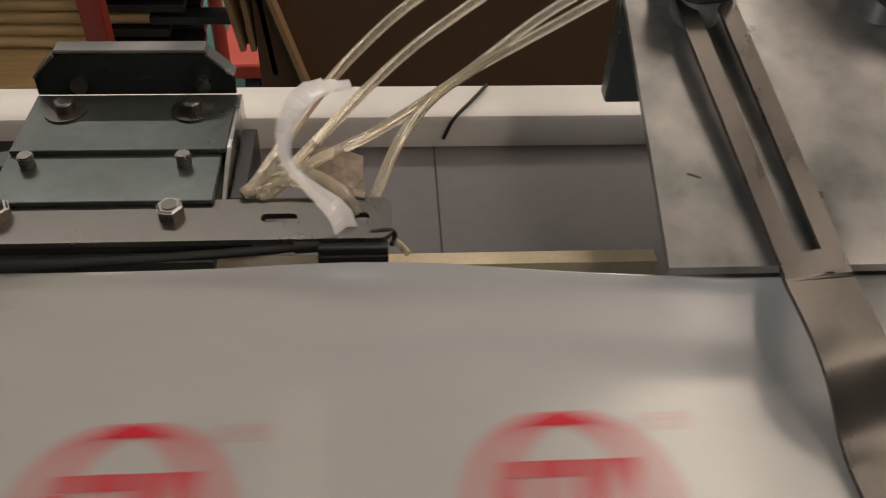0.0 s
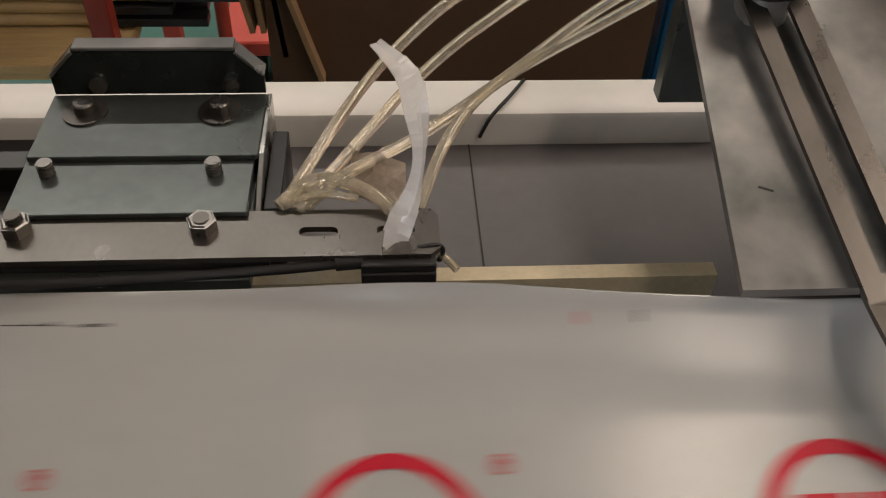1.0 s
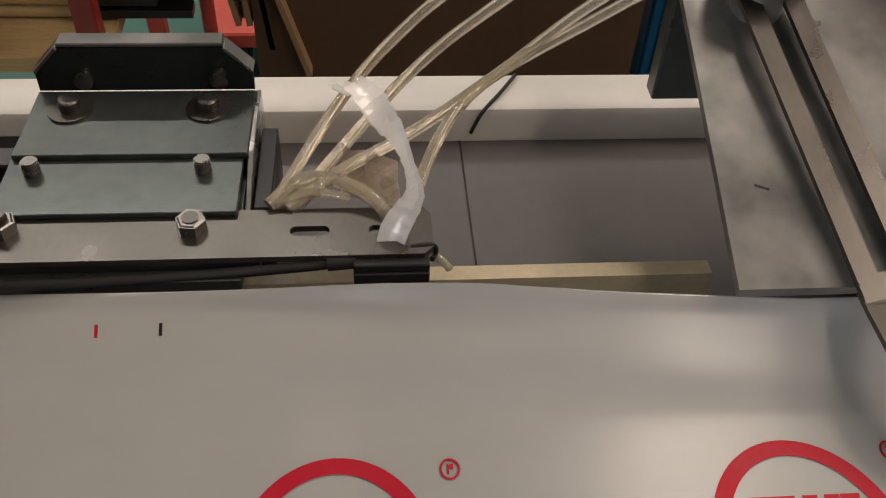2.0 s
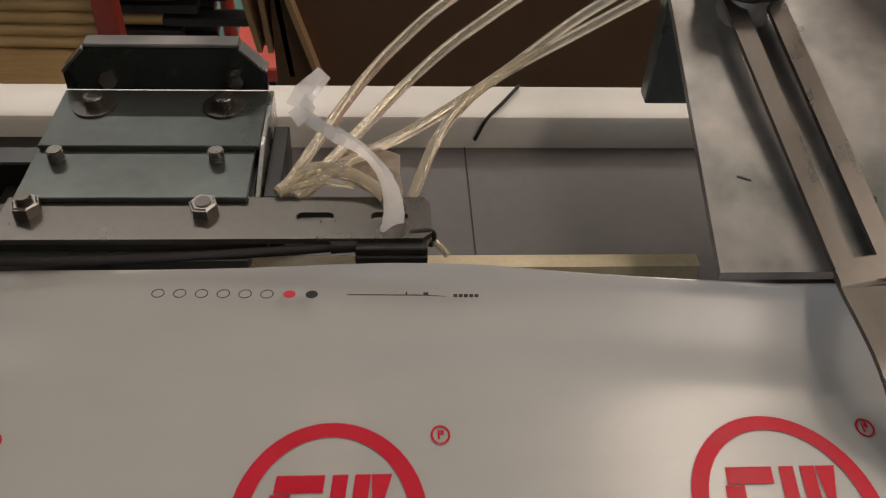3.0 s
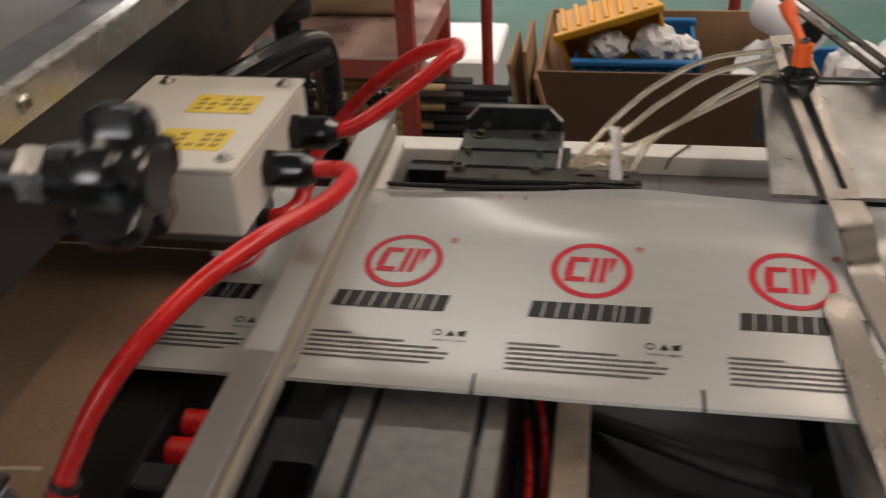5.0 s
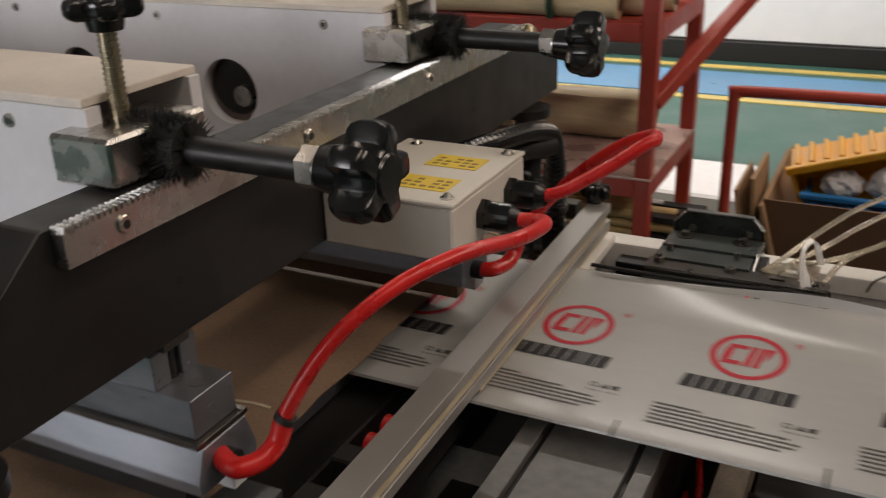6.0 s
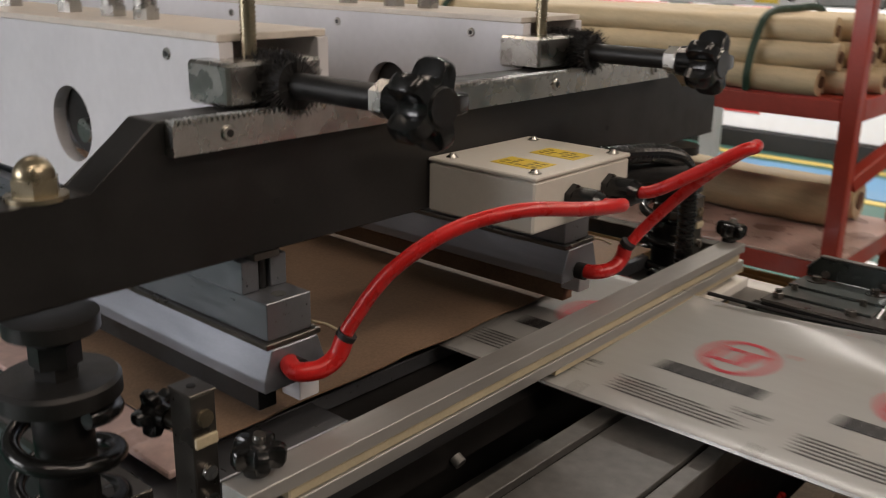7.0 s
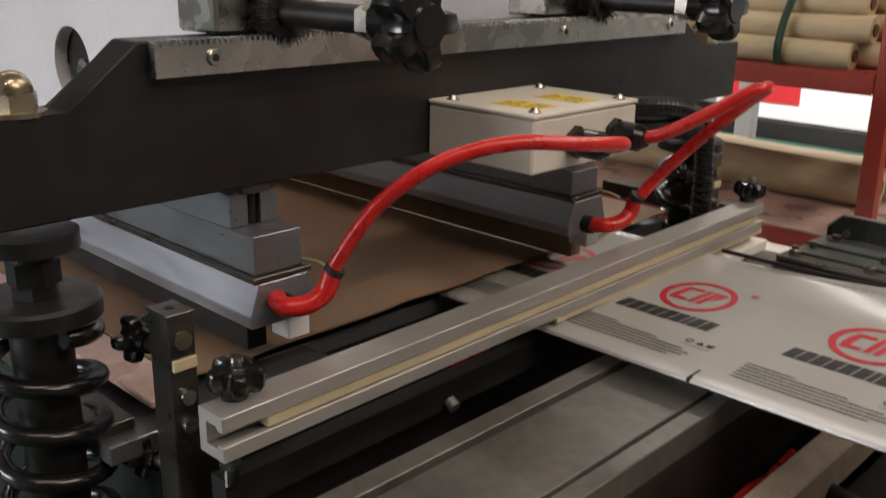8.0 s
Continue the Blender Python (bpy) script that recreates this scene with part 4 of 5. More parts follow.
housing(-0.200, -0.655, 0.028)
housing(0.165, -0.615, 0.050)


def seal_bar(y, x1, up, label):
    """A long seal bar that runs away under the crossbeam: silicone foot, sloped base, web and top blocks."""
    base = [(y - 0.030, 0.952 + up), (y + 0.030, 0.952 + up), (y + 0.030, 0.961 + up), (y + 0.022, 0.985 + up), (y - 0.022, 0.985 + up), (y - 0.030, 0.961 + up)]
    bar = part("seal_bar", prism(base, -1.45, x1, "x", 0.0008), SEAL_ALU, HEAD, label)
    part("clamp_strip", box(-1.45, x1 - 0.001, y - 0.026, y + 0.026, 0.9852 + up, 0.9895 + up, 0.0005), STEEL, bar)
    part("seal_foot", box(x1 - 0.024, x1 - 0.002, y + 0.004, y + 0.024, 0.934 + up, 0.9518 + up, 0.0008), PANEL, bar, "pale silicone foot")
    if up == 0.0:
        part("underside_strip", box(-1.45, x1 - 0.03, y - 0.014, y + 0.0038, 0.922, 0.9518, 0.0008), OXIDE, bar)
    else:
        # added blocker: stops the back lamp shining under this bar onto the cloth
        part("underside_strip", box(-1.45, x1 - 0.026, y + 0.012, y + 0.029, 0.9225, 0.9576, 0.0008), CLOTH, bar, "added cloth-coloured strip that blocks backlight under the bar")
    part("web", prism([(y - 0.021, 0.9897 + up), (y + 0.021, 0.9897 + up), (y + 0.021, 1.019), (y - 0.021, 1.019)], -1.45, x1 - 0.006, "x", 0.0006), ALU_BAR, HEAD, "aluminium web block")
    part("upper_block", box(-1.45, x1 - 0.034, y - 0.021, y - 0.0055, 1.0192, 1.0445, 0.0006), ALU_BAR, HEAD)
    part("upper_block", box(-1.45, x1 - 0.034, y + 0.0055, y + 0.021, 1.0192, 1.0445, 0.0006), ALU_BAR, HEAD)
    part("hanger_bolt", rod((x1 - 0.040, y, 1.0192), (x1 - 0.040, y, 1.0498), 0.0048, 18), OXIDE, HEAD, smooth=True)
    part("hanger_block", box(x1 - 0.07, x1 - 0.030, y - 0.012, y + 0.012, 1.044, 1.0498, 0.0005), STEEL, HEAD)
    part("sunk_screw", rod((x1 - 0.018, y, 1.0192), (x1 - 0.018, y, 1.0197), 0.0058, 20), STEEL_DULL, HEAD)
    part("end_gland", rod((x1, y - 0.004, 0.967), (x1 + 0.010, y - 0.004, 0.967), 0.0085, 20), BLACK_RUBBER, HEAD, smooth=True)
    bm = sweep([(x1 - 0.02, y + 0.024, 0.9908), (x1 + 0.004, y + 0.025, 0.994), (x1 + 0.016, y + 0.030, 0.990)], 0.0012, 8)
    part("thin_wire", bm, CREAM, HEAD)


seal_bar(-0.193, -0.357, 0.0, "long milled aluminium seal bar, window light tinted into its sloped base")
seal_bar(0.150, -0.330, 0.006, "long milled aluminium seal bar under the ivory box")


def junction_box():
    x0, x1, y0, y1, z0, z1 = -0.3855, -0.271, -0.016, 0.128, 1.049, 1.0925
    jb = part("junction_box", box(x0, x1, y0, y1, z0, z1, 0.0018), BOX_PAINT, HEAD, "ivory powder-coated sheet metal box")
    part("lid", box(x0, x1 + 0.0008, y0 - 0.0008, y1 + 0.0008, z1 + 0.0005, z1 + 0.0042, 0.001), BOX_PAINT, jb)
    for x in (x0 + 0.016, x1 - 0.010):
        for y in (y0 + 0.013, y1 - 0.013):
            bm = rod((x, y, z1 + 0.0042), (x, y, z1 + 0.0050), 0.0056, 18)
            add_rod(bm, (x, y, z1 + 0.0050), (x, y, z1 + 0.0078), 0.0041, 14, 0.0026)
            part("lid_screw", bm, STEEL_BRIGHT, jb, smooth=True)
    rnd = random.Random(3)
    for y in (0.022, 0.078):
        s = part("warning_label", box(-0.335, -0.288, y - 0.015, y + 0.015, z1 + 0.0043, z1 + 0.0047, 0), LABEL, jb, "yellow warning sticker")
        bm = bmesh.new()
        for r in range(3):
            for k in range(5):
                if rnd.random() < 0.8:
                    add_box(bm, -0.330 + 0.0082 * k, -0.3245 + 0.0082 * k, y - 0.010 + 0.0075 * r, y - 0.0065 + 0.0075 * r, z1 + 0.0047, z1 + 0.0049, 0)
        part("label_bars", bm, LABEL_INK, s)
    for y in (0.038, 0.094):
        bm = rod((x1, y, 1.070), (x1 + 0.006, y, 1.070), 0.0135, 6)
        add_rod(bm, (x1 + 0.006, y, 1.070), (x1 + 0.026, y, 1.070), 0.0118, 24)
        add_rod(bm, (x1 + 0.026, y, 1.070), (x1 + 0.033, y, 1.070), 0.0112, 24, 0.0075)
        part("cable_gland", bm, BLACK_GLOSS, jb, "black cable gland")
    part("box_rear_foot", box(-0.375, -0.345, 0.130, 0.150, 1.03, 1.09, 0.001), ZINC, HEAD)


junction_box()


def red_hose(points, elbow, tie):
    h = part("red_hose", sweep(points, 0.0056, 16, 12), HOSE_RED, HEAD, "bent red silicone hose", True)
    part("hose_elbow", sweep(elbow, 0.0073, 16, 10), HOSE_RED, HEAD, "thick red elbow sleeve", True)
    a, b = tie
    part("hose_tie", rod(a, b, 0.0077, 18), BLACK_RUBBER, h, "black band", True)


red_hose([(-0.247, 0.038, 1.070), (-0.229, 0.034, 1.073), (-0.212, 0.020, 1.079), (-0.207, 0.000, 1.0825), (-0.212, -0.035, 1.086), (-0.234, -0.085, 1.090), (-0.262, -0.128, 1.078), (-0.292, -0.159, 1.047), (-0.314, -0.176, 1.007), (-0.319, -0.180, 0.991)],
         [(-0.318, -0.179, 0.996), (-0.321, -0.184, 0.982), (-0.326, -0.196, 0.974), (-0.336, -0.208, 0.9725), (-0.349, -0.205, 0.972), (-0.358, -0.199, 0.970)], ((-0.316, -0.1775, 1.000), (-0.3178, -0.179, 0.996)))
red_hose([(-0.247, 0.094, 1.070), (-0.226, 0.099, 1.075), (-0.190, 0.112, 1.097), (-0.165, 0.124, 1.1145), (-0.159, 0.134, 1.1165), (-0.167, 0.153, 1.114), (-0.205, 0.188, 1.090), (-0.250, 0.203, 1.052), (-0.285, 0.196, 1.012), (-0.297, 0.183, 0.990)],
         [(-0.297, 0.179, 0.991), (-0.300, 0.178, 0.978), (-0.303, 0.165, 0.970), (-0.312, 0.150, 0.968), (-0.326, 0.146, 0.968), (-0.334, 0.146, 0.968)], ((-0.2935, 0.1795, 0.9965), (-0.296, 0.1790, 0.9925)))


def corrugated_hose():
    pts = spline([(-0.372, 0.129, 1.066), (-0.352, 0.175, 1.072), (-0.335, 0.235, 1.071), (-0.325, 0.295, 1.064), (-0.322, 0.340, 1.045), (-0.325, 0.362, 1.0), (-0.327, 0.368, 0.925)], 34)
    radii = [0.0104 + 0.0005 * (1 if (k // 2) % 2 else -1) for k in range(len(pts))]
    part("corrugated_hose", add_sweep(bmesh.new(), pts, 0.0125, 18, radii), BLACK_GLOSS, HEAD, "black corrugated cable hose")
    part("air_cylinder", rod((-0.372, 0.215, 1.050), (-0.320, 0.330, 1.040), 0.012, 20), BLACK_RUBBER, HEAD, smooth=True)


corrugated_hose()


def spring_column(y):
    root = thing("spring_column", "black coil spring column under the crossbeam's end", "spring", "spring columns")
    x = BX - 0.017
    part("flange", add_rod(rod((x, y, 0.984), (x, y, 0.995), 0.0400, 48), (x, y, 0.995), (x, y, 0.9975), 0.0400, 48, 0.0375), OXIDE, root, "black steel flange", True)
    bm = rod((x, y, 0.9977), (x, y, 1.0065), 0.0150, 6)
    add_rod(bm, (x, y, 1.0062), (x, y, 1.022), 0.0165, 6, phase=0.5)
    add_rod(bm, (x, y, 1.022), (x, y, 1.0275), 0.0135, 24)
    part("lock_nuts", bm, OXIDE, root, "two black lock nuts")
    part("column", rod((x, y, 0.70), (x, y, 1.036), 0.0115, 24), OXIDE, root, smooth=True)
    part("collar", rod((x, y, 1.030), (x, y, 1.0405), 0.030, 36), BLACK_PAINT, root, smooth=True)
    part("inner_tube", rod((x, y, 0.70), (x, y, 0.9838), 0.0195, 28), BLACK_PAINT, root, smooth=True)
    pts = [Vector((x + 0.0335 * math.cos(a), y + 0.0335 * math.sin(a), 0.9765 - 0.0335 * a / (2 * math.pi))) for a in (2 * math.pi * k / 28 for k in range(28 * 8))]
    part("coil", add_sweep(bmesh.new(), pts, 0.0062, 12), BLACK_GLOSS, root, "glossy black coil spring", True)
    part("foot", box(x - 0.05, x + 0.05, y - 0.05, y + 0.05, 0.66, 0.705, 0.002), OXIDE, root)


spring_column(-0.354)
spring_column(0.470)


# ---- sealing bed under the head ----
def sealing_bed():
    root = thing("sealing_bed", "brown coated cloth stretched over the sealing bed", "sealing bed")
    rnd = random.Random(11)
    front = []
    n = 46
    for k in range(n + 1):
        y = -0.262 + (0.415 + 0.262) * k / n
        x = -0.387 - 0.010 * (y + 0.26) + 0.0035 * noise.noise(Vector((y * 16, 0, 0))) + 0.0018 * noise.noise(Vector((y * 60, 4, 0)))
        front.append((x, y))
    out = front + [(-1.6, 0.415), (-1.6, -0.262)]
    part("cloth", prism(out, 0.9130, 0.9142, "z"), CLOTH, root, "brown coated glass cloth with a frayed front edge")
    part("edge_band", box(-1.6, -0.372, -0.2980, -0.2625, 0.9070, 0.9128, 0.0012), SHEET_PINK, root, "pale rolled edge band")
    part("bed_front", box(-0.41, -0.362, -0.335, -0.135, 0.881, 0.8955, 0.001), ALU_BAR, root)
    part("bed_plate", box(-1.6, -0.4105, -0.335, 0.44, 0.880, 0.8955, 0.001), ALU_BAR, root, "blue-grey bed plate")
    part("bed_rail", box(-1.6, -0.375, -0.337, -0.3085, 0.896, 0.9045, 0.001), STEEL, root, "bright side rail")
    part("bed_body", box(-1.6, -0.362, -0.30, 0.44, 0.60, 0.8795, 0.002), BLACK_PAINT, root)
    socket_screw(root, (-0.352, -0.225, 0.868), (1, 0, 0), 0.005, 0.003)
    for y in (-0.03, 0.0):
        bm = rod((-0.350, y, 0.872), (-0.330, y, 0.872), 0.011, 18)
        part("red_plug", bm, HOSE_RED, root, "red hose plug", True)
    for y in (-0.13, -0.075, 0.06):
        part("black_clip", box(-0.3515, -0.325, y - 0.012, y + 0.012, 0.880, 0.896, 0.002), BLACK_PAINT, root)
    part("cross_tie", box(-0.52, -0.33, 0.455, 0.475, 0.905, 0.925, 0.001), STEEL, root)
    return root


sealing_bed()


# ---- deck under the film ----
def under_deck():
    root = thing("machine_deck", "dull steel deck plates and rails below the film", "machine frame")
    part("cover_plate", box(-0.3300, -0.2500, -0.12, 0.092, 0.794, 0.800, 0.0012), STEEL_DULL, root, "dull grey cover plate")
    part("cover_screw", rod((-0.2630, 0.066, 0.800), (-0.2630, 0.066, 0.8025), 0.0042, 18), OXIDE, root, smooth=True)
    part("black_clamp", box(-0.3050, -0.2700, -0.010, 0.035, 0.8002, 0.808, 0.003), BLACK_GLOSS, root)
    part("deck_rail", box(-0.2310, -0.2130, -0.60, 0.288, 0.870, 0.8885, 0.0008), STEEL_DULL, root, "grey deck rail")
    part("deck_groove", box(-0.2128, -0.2075, -0.60, 0.288, 0.870, 0.8815, 0), OXIDE, root)
    part("deck_plate", box(-0.2073, -0.1348, -0.60, 0.288, 0.8795, 0.8865, 0.0006), STEEL_DULL, root, "stained grey deck plate")
    part("deck_groove", box(-0.1346, -0.1292, -0.60, 0.288, 0.870, 0.8815, 0), OXIDE, root)
    part("deck_rail", box(-0.1290, -0.1140, -0.60, 0.288, 0.866, 0.8885, 0.0008), STEEL_DULL, root, "grey deck rail")
    part("deck_bed", box(-0.2300, -0.1150, -0.60, 0.288, 0.757, 0.8655, 0.001), BLACK_PAINT, root, "black deck support")
    part("press_board", box(-0.0815, -0.0545, -0.60, 0.30, 0.80, 0.832, 0.001), LIGHT_BOARD, root, "worn pale board")
    part("clamp_stud", rod((-0.2859, -0.089, 0.872), (-0.2790, -0.089, 0.868), 0.0055, 18), STEEL_DULL, root, smooth=True)
    part("dark_plate", box(-0.0540, 0.118, -0.60, 0.30, 0.780, 0.790, 0.001), BLACK_PAINT, root, "dark lower plate")
    part("steel_rail", box(0.120, 0.50, -0.262, 0.29, 0.842, 0.858, 0.001), STEEL_DULL, root)
    part("sub_frame", box(-0.34, 1.3, -0.62, 0.40, 0.60, 0.755, 0.002), BLACK_PAINT, root, "black painted sub-frame")
    part("sub_back", box(-0.34, 1.3, 0.30, 0.455, 0.755, 0.829, 0.002), BLACK_PAINT, root)
    part("leg", box(-0.33, -0.27, -0.60, -0.54, 0.0, 0.60, 0.002), WHITE_PAINT, root)
    part("leg", box(-0.33, -0.27, 0.36, 0.42, 0.0, 0.60, 0.002), WHITE_PAINT, root)
    part("leg", box(1.2, 1.26, 0.36, 0.42, 0.0, 0.60, 0.002), WHITE_PAINT, root)
    part("leg", box(1.2, 1.26, -0.60, -0.54, 0.0, 0.60, 0.002), WHITE_PAINT, root)
    return root


under_deck()
for pts in ([(-0.105, 0.16, 0.800), (-0.092, 0.09, 0.815), (-0.086, 0.03, 0.812), (-0.090, -0.04, 0.795), (-0.100, -0.10, 0.770)],
            [(-0.108, 0.12, 0.790), (-0.101, 0.06, 0.806), (-0.098, 0.00, 0.803), (-0.101, -0.06, 0.788), (-0.106, -0.12, 0.765)],
            [(-0.338, 0.07, 0.862), (-0.290, 0.125, 0.870), (-0.235, 0.145, 0.864), (-0.19, 0.13, 0.840)]):
    tagged(finish(sweep(pts, 0.0032, 12), "red_cable", HOSE_RED, smooth=True), "thin red cable looped under the film", "cable", "red cables")
tagged(finish(sweep([(-0.055, 0.12, 0.80), (0.0, 0.08, 0.815), (0.06, 0.06, 0.81), (0.11, 0.06, 0.80)], 0.008, 12), "black_cable", BLACK_RUBBER, smooth=True), "black cable lying on the lower plate", "cable")


# ---- behind the machine ----
def rack():
    root = thing("storage_rack", "red painted steel storage rack with long rolls", "rack")
    px, py = -0.458, 1.302
    part("post", box(px - 0.017, px + 0.017, py - 0.017, py + 0.017, 0, 1.55, 0.002), RED_STEEL, root, "red square post")
    part("post", box(px - 0.017, px + 0.017, 1.70, 1.735, 0, 1.55, 0.002), RED_STEEL, root)
    part("post", box(-2.75, -2.70, py - 0.024, py + 0.024, 0, 1.55, 0.002), RED_STEEL, root)
    part("post", box(-2.75, -2.70, 1.70, 1.735, 0, 1.55, 0.002), RED_STEEL, root)
    for z in (0.632, 0.966):
        part("beam", box(-2.70, px - 0.018, py - 0.018, py + 0.018, z, z + 0.040, 0.002), RED_STEEL, root, "red cross beam")
        part("beam", box(-2.70, px - 0.018, 1.705, 1.73, z, z + 0.040, 0.002), RED_STEEL, root)
        part("side_beam", box(px - 0.018, px + 0.018, py + 0.018, 1.699, z, z + 0.045, 0.002), RED_STEEL, root)
    bm = bmesh.new()
    m = look((px + 0.005, py + 0.02, 0.835), (-0.324, 1.60, 1.015))
    add_box(bm, -0.016, 0.016, -0.016, 0.016, -0.40, 0, 0.002, m)
    part("sloping_arm", bm, RED_STEEL, root, "red sloping arm")
    part("upper_shelf", box(-2.70, px - 0.02, py - 0.01, 1.73, 1.0063, 1.009, 0), RED_STEEL, root)
    part("shelf_sheet", box(-2.70, px + 0.018, py - 0.018, 1.73, 0.6723, 0.678, 0.001), SHEET_PINK, root, "dusty pinkish shelf sheet")
    part("lower_shelf", box(-2.70, px + 0.02, py - 0.02, 1.73, 0.331, 0.3565, 0.001), WOOD, root)
    return root


rack()


def kraft_roll(x0, x1, y, z, r, shade):
    root = thing("paper_roll", "long brown kraft paper roll lying on the red rack", "paper roll", "rolls on the rack", at=(0, y, z))
    bm = bmesh.new()
    n = 60
    pts = [Vector((x0 + (x1 - x0) * k / n, 0.0025 * math.sin(k * 0.5 + shade), 0.0015 * math.cos(k * 0.37 + shade))) for k in range(n + 1)]
    radii = [r * (1 + 0.05 * noise.noise(Vector((k * 0.9, shade, 0)))) for k in range(n + 1)]
    add_sweep(bm, pts, r, 18, radii)
    for v in bm.verts:
        v.co += Vector((0, 0.0022, 0.0012)) * noise.noise(v.co * 38 + Vector((shade * 5, 0, 0)))
    part("wrap", bm, KRAFT, root, smooth=True)
    part("core", rod((x1 - 0.002, 0, 0), (x1 + 0.004, 0, 0), r * 0.45, 20), CARD_DARK, root)


k = 0
for z, ys in ((1.036, (1.25, 1.306, 1.362, 1.418, 1.474, 1.53, 1.586, 1.642)), (1.085, (1.278, 1.334, 1.390, 1.446, 1.502, 1.558, 1.614)), (1.134, (1.306, 1.362, 1.418, 1.474, 1.53, 1.586))):
    for y in ys:
        kraft_roll(-2.65 + 0.03 * (k % 3), -0.53 + 0.022 * ((k * 7) % 5), y + 0.06, z, 0.0268, k)
        k += 1
for y in (1.57, 1.67):
    kraft_roll(-2.6, -0.53, y, 0.7265, 0.048, y * 9)


def strap(x):
    pts = [(x, 1.218, 1.002), (x, 1.213, 1.04), (x, 1.235, 1.10), (x, 1.29, 1.154), (x, 1.43, 1.161), (x, 1.58, 1.156), (x, 1.65, 1.10), (x, 1.678, 1.04), (x, 1.675, 1.002)]
    pts = [(a, b + 0.06, c + 0.0085) for a, b, c in pts]
    tagged(finish(sweep(pts, 0.008, 8), "binding_strap", GREEN_TIE, smooth=True), "dark green strap bound round the paper rolls", "strap")


strap(-0.67)
strap(-1.55)


def plank_stack():
    rnd = random.Random(21)
    for r in range(9):
        for c in range(3):
            z, y = 0.3685 + 0.0225 * r, 1.40 + 0.042 * c
            x1 = -0.46 + rnd.uniform(-0.06, 0.06)
            root = thing("wrapped_tube", "long tube in yellowish paper with a black end", "tube", "tubes stacked on the low shelf", at=(0, y, z))
            part("sleeve", rod((-1.9, 0, 0), (x1, 0, 0), 0.0115, 16), WOOD, root, smooth=True)
            part("black_end", box(x1, x1 + rnd.uniform(0.12, 0.21), -0.016, 0.016, -0.007, 0.007, 0.001), BLACK_PAINT, root, "black tube end")
            if rnd.random() < 0.3:
                part("paper_end", rod((x1 - 0.02, 0, 0.002), (x1 + 0.03, 0.002, 0.003), 0.0117, 12, 0.010), PAPER, root)


plank_stack()


def hoop():
    root = thing("trolley_handle", "red tubular trolley handle standing on the floor", "trolley")
    y = 1.602
    pts = [(-0.333, y, 0.10), (-0.333, y, 0.40), (-0.333, y, 0.765), (-0.325, y, 0.797), (-0.297, y, 0.808), (0.180, y, 0.812), (0.205, y, 0.805), (0.213, y, 0.775), (0.207, y, 0.40), (0.20, y, 0.10)]
    part("tube", sweep(pts, 0.0135, 14, 8), RED_STEEL, root, smooth=True)
    part("deck", box(-0.36, 0.26, 1.69, 2.3, 0.10, 0.135, 0.004), RED_STEEL, root)
    for x in (-0.30, 0.20):
        for yy in (1.75, 2.24):
            part("wheel", rod((x - 0.015, yy, 0.05), (x + 0.015, yy, 0.05), 0.05, 24), BLACK_RUBBER, root, smooth=True)


hoop()


def carton():
    root = thing("cardboard_box", "open brown corrugated cardboard box with folded-out flaps", "box")
    x0, x1, y0, y1, z1 = -0.166, 0.27, 0.950, 1.27, 0.785
    # same card as the other walls, coloured dark because this side is shaded
    part("front_wall", box(x0, x1, y0, y0 + 0.005, 0.05, z1, 0), CARD_DARK, root, "front side, its shade put into a darker brown")
    part("back_wall", box(x0, x1, y1, y1 + 0.005, 0.05, z1, 0), CARDBOARD, root)
    part("side_wall", box(x0, x0 + 0.005, y0 + 0.006, y1 - 0.001, 0.05, z1, 0), CARDBOARD, root)
    part("side_wall", box(x1 - 0.005, x1, y0 + 0.006, y1 - 0.001, 0.05, z1, 0), CARDBOARD, root)
    part("packed_filling", box(x0 + 0.006, x1 - 0.006, y0 + 0.006, y1 - 0.001, 0.04, 0.6490, 0), CARDBOARD, root)
    part("pallet", box(x0, x1, y0, y1, 0.0, 0.0395, 0.002), WOOD, root)
    for k in range(3):
        lean = Matrix.Translation((x0 - 0.002, 0, z1 - 0.005)) @ Matrix.Rotation(radians(-196 + 10 * k), 4, "Y") @ Matrix.Translation((0, 0, 0))
        part("flap", add_box(bmesh.new(), -0.003, 0.003, y0 - 0.02 + 0.02 * k, y1 - 0.05 * k, 0.0, 0.22 - 0.03 * k, 0, lean), CARDBOARD, root, "corrugated flap folded down")
    for k in range(2):
        up = Matrix.Translation((x0 - 0.004 - 0.012 * k, 0, z1 - 0.16)) @ Matrix.Rotation(radians(-5 - 5 * k), 4, "Y")
        part("flap", add_box(bmesh.new(), -0.003, 0.003, y0 - 0.004, y0 + 0.16, 0.0, 0.195 - 0.02 * k, 0, up), CARDBOARD, root, "corrugated flap standing up")
    return root


carton()


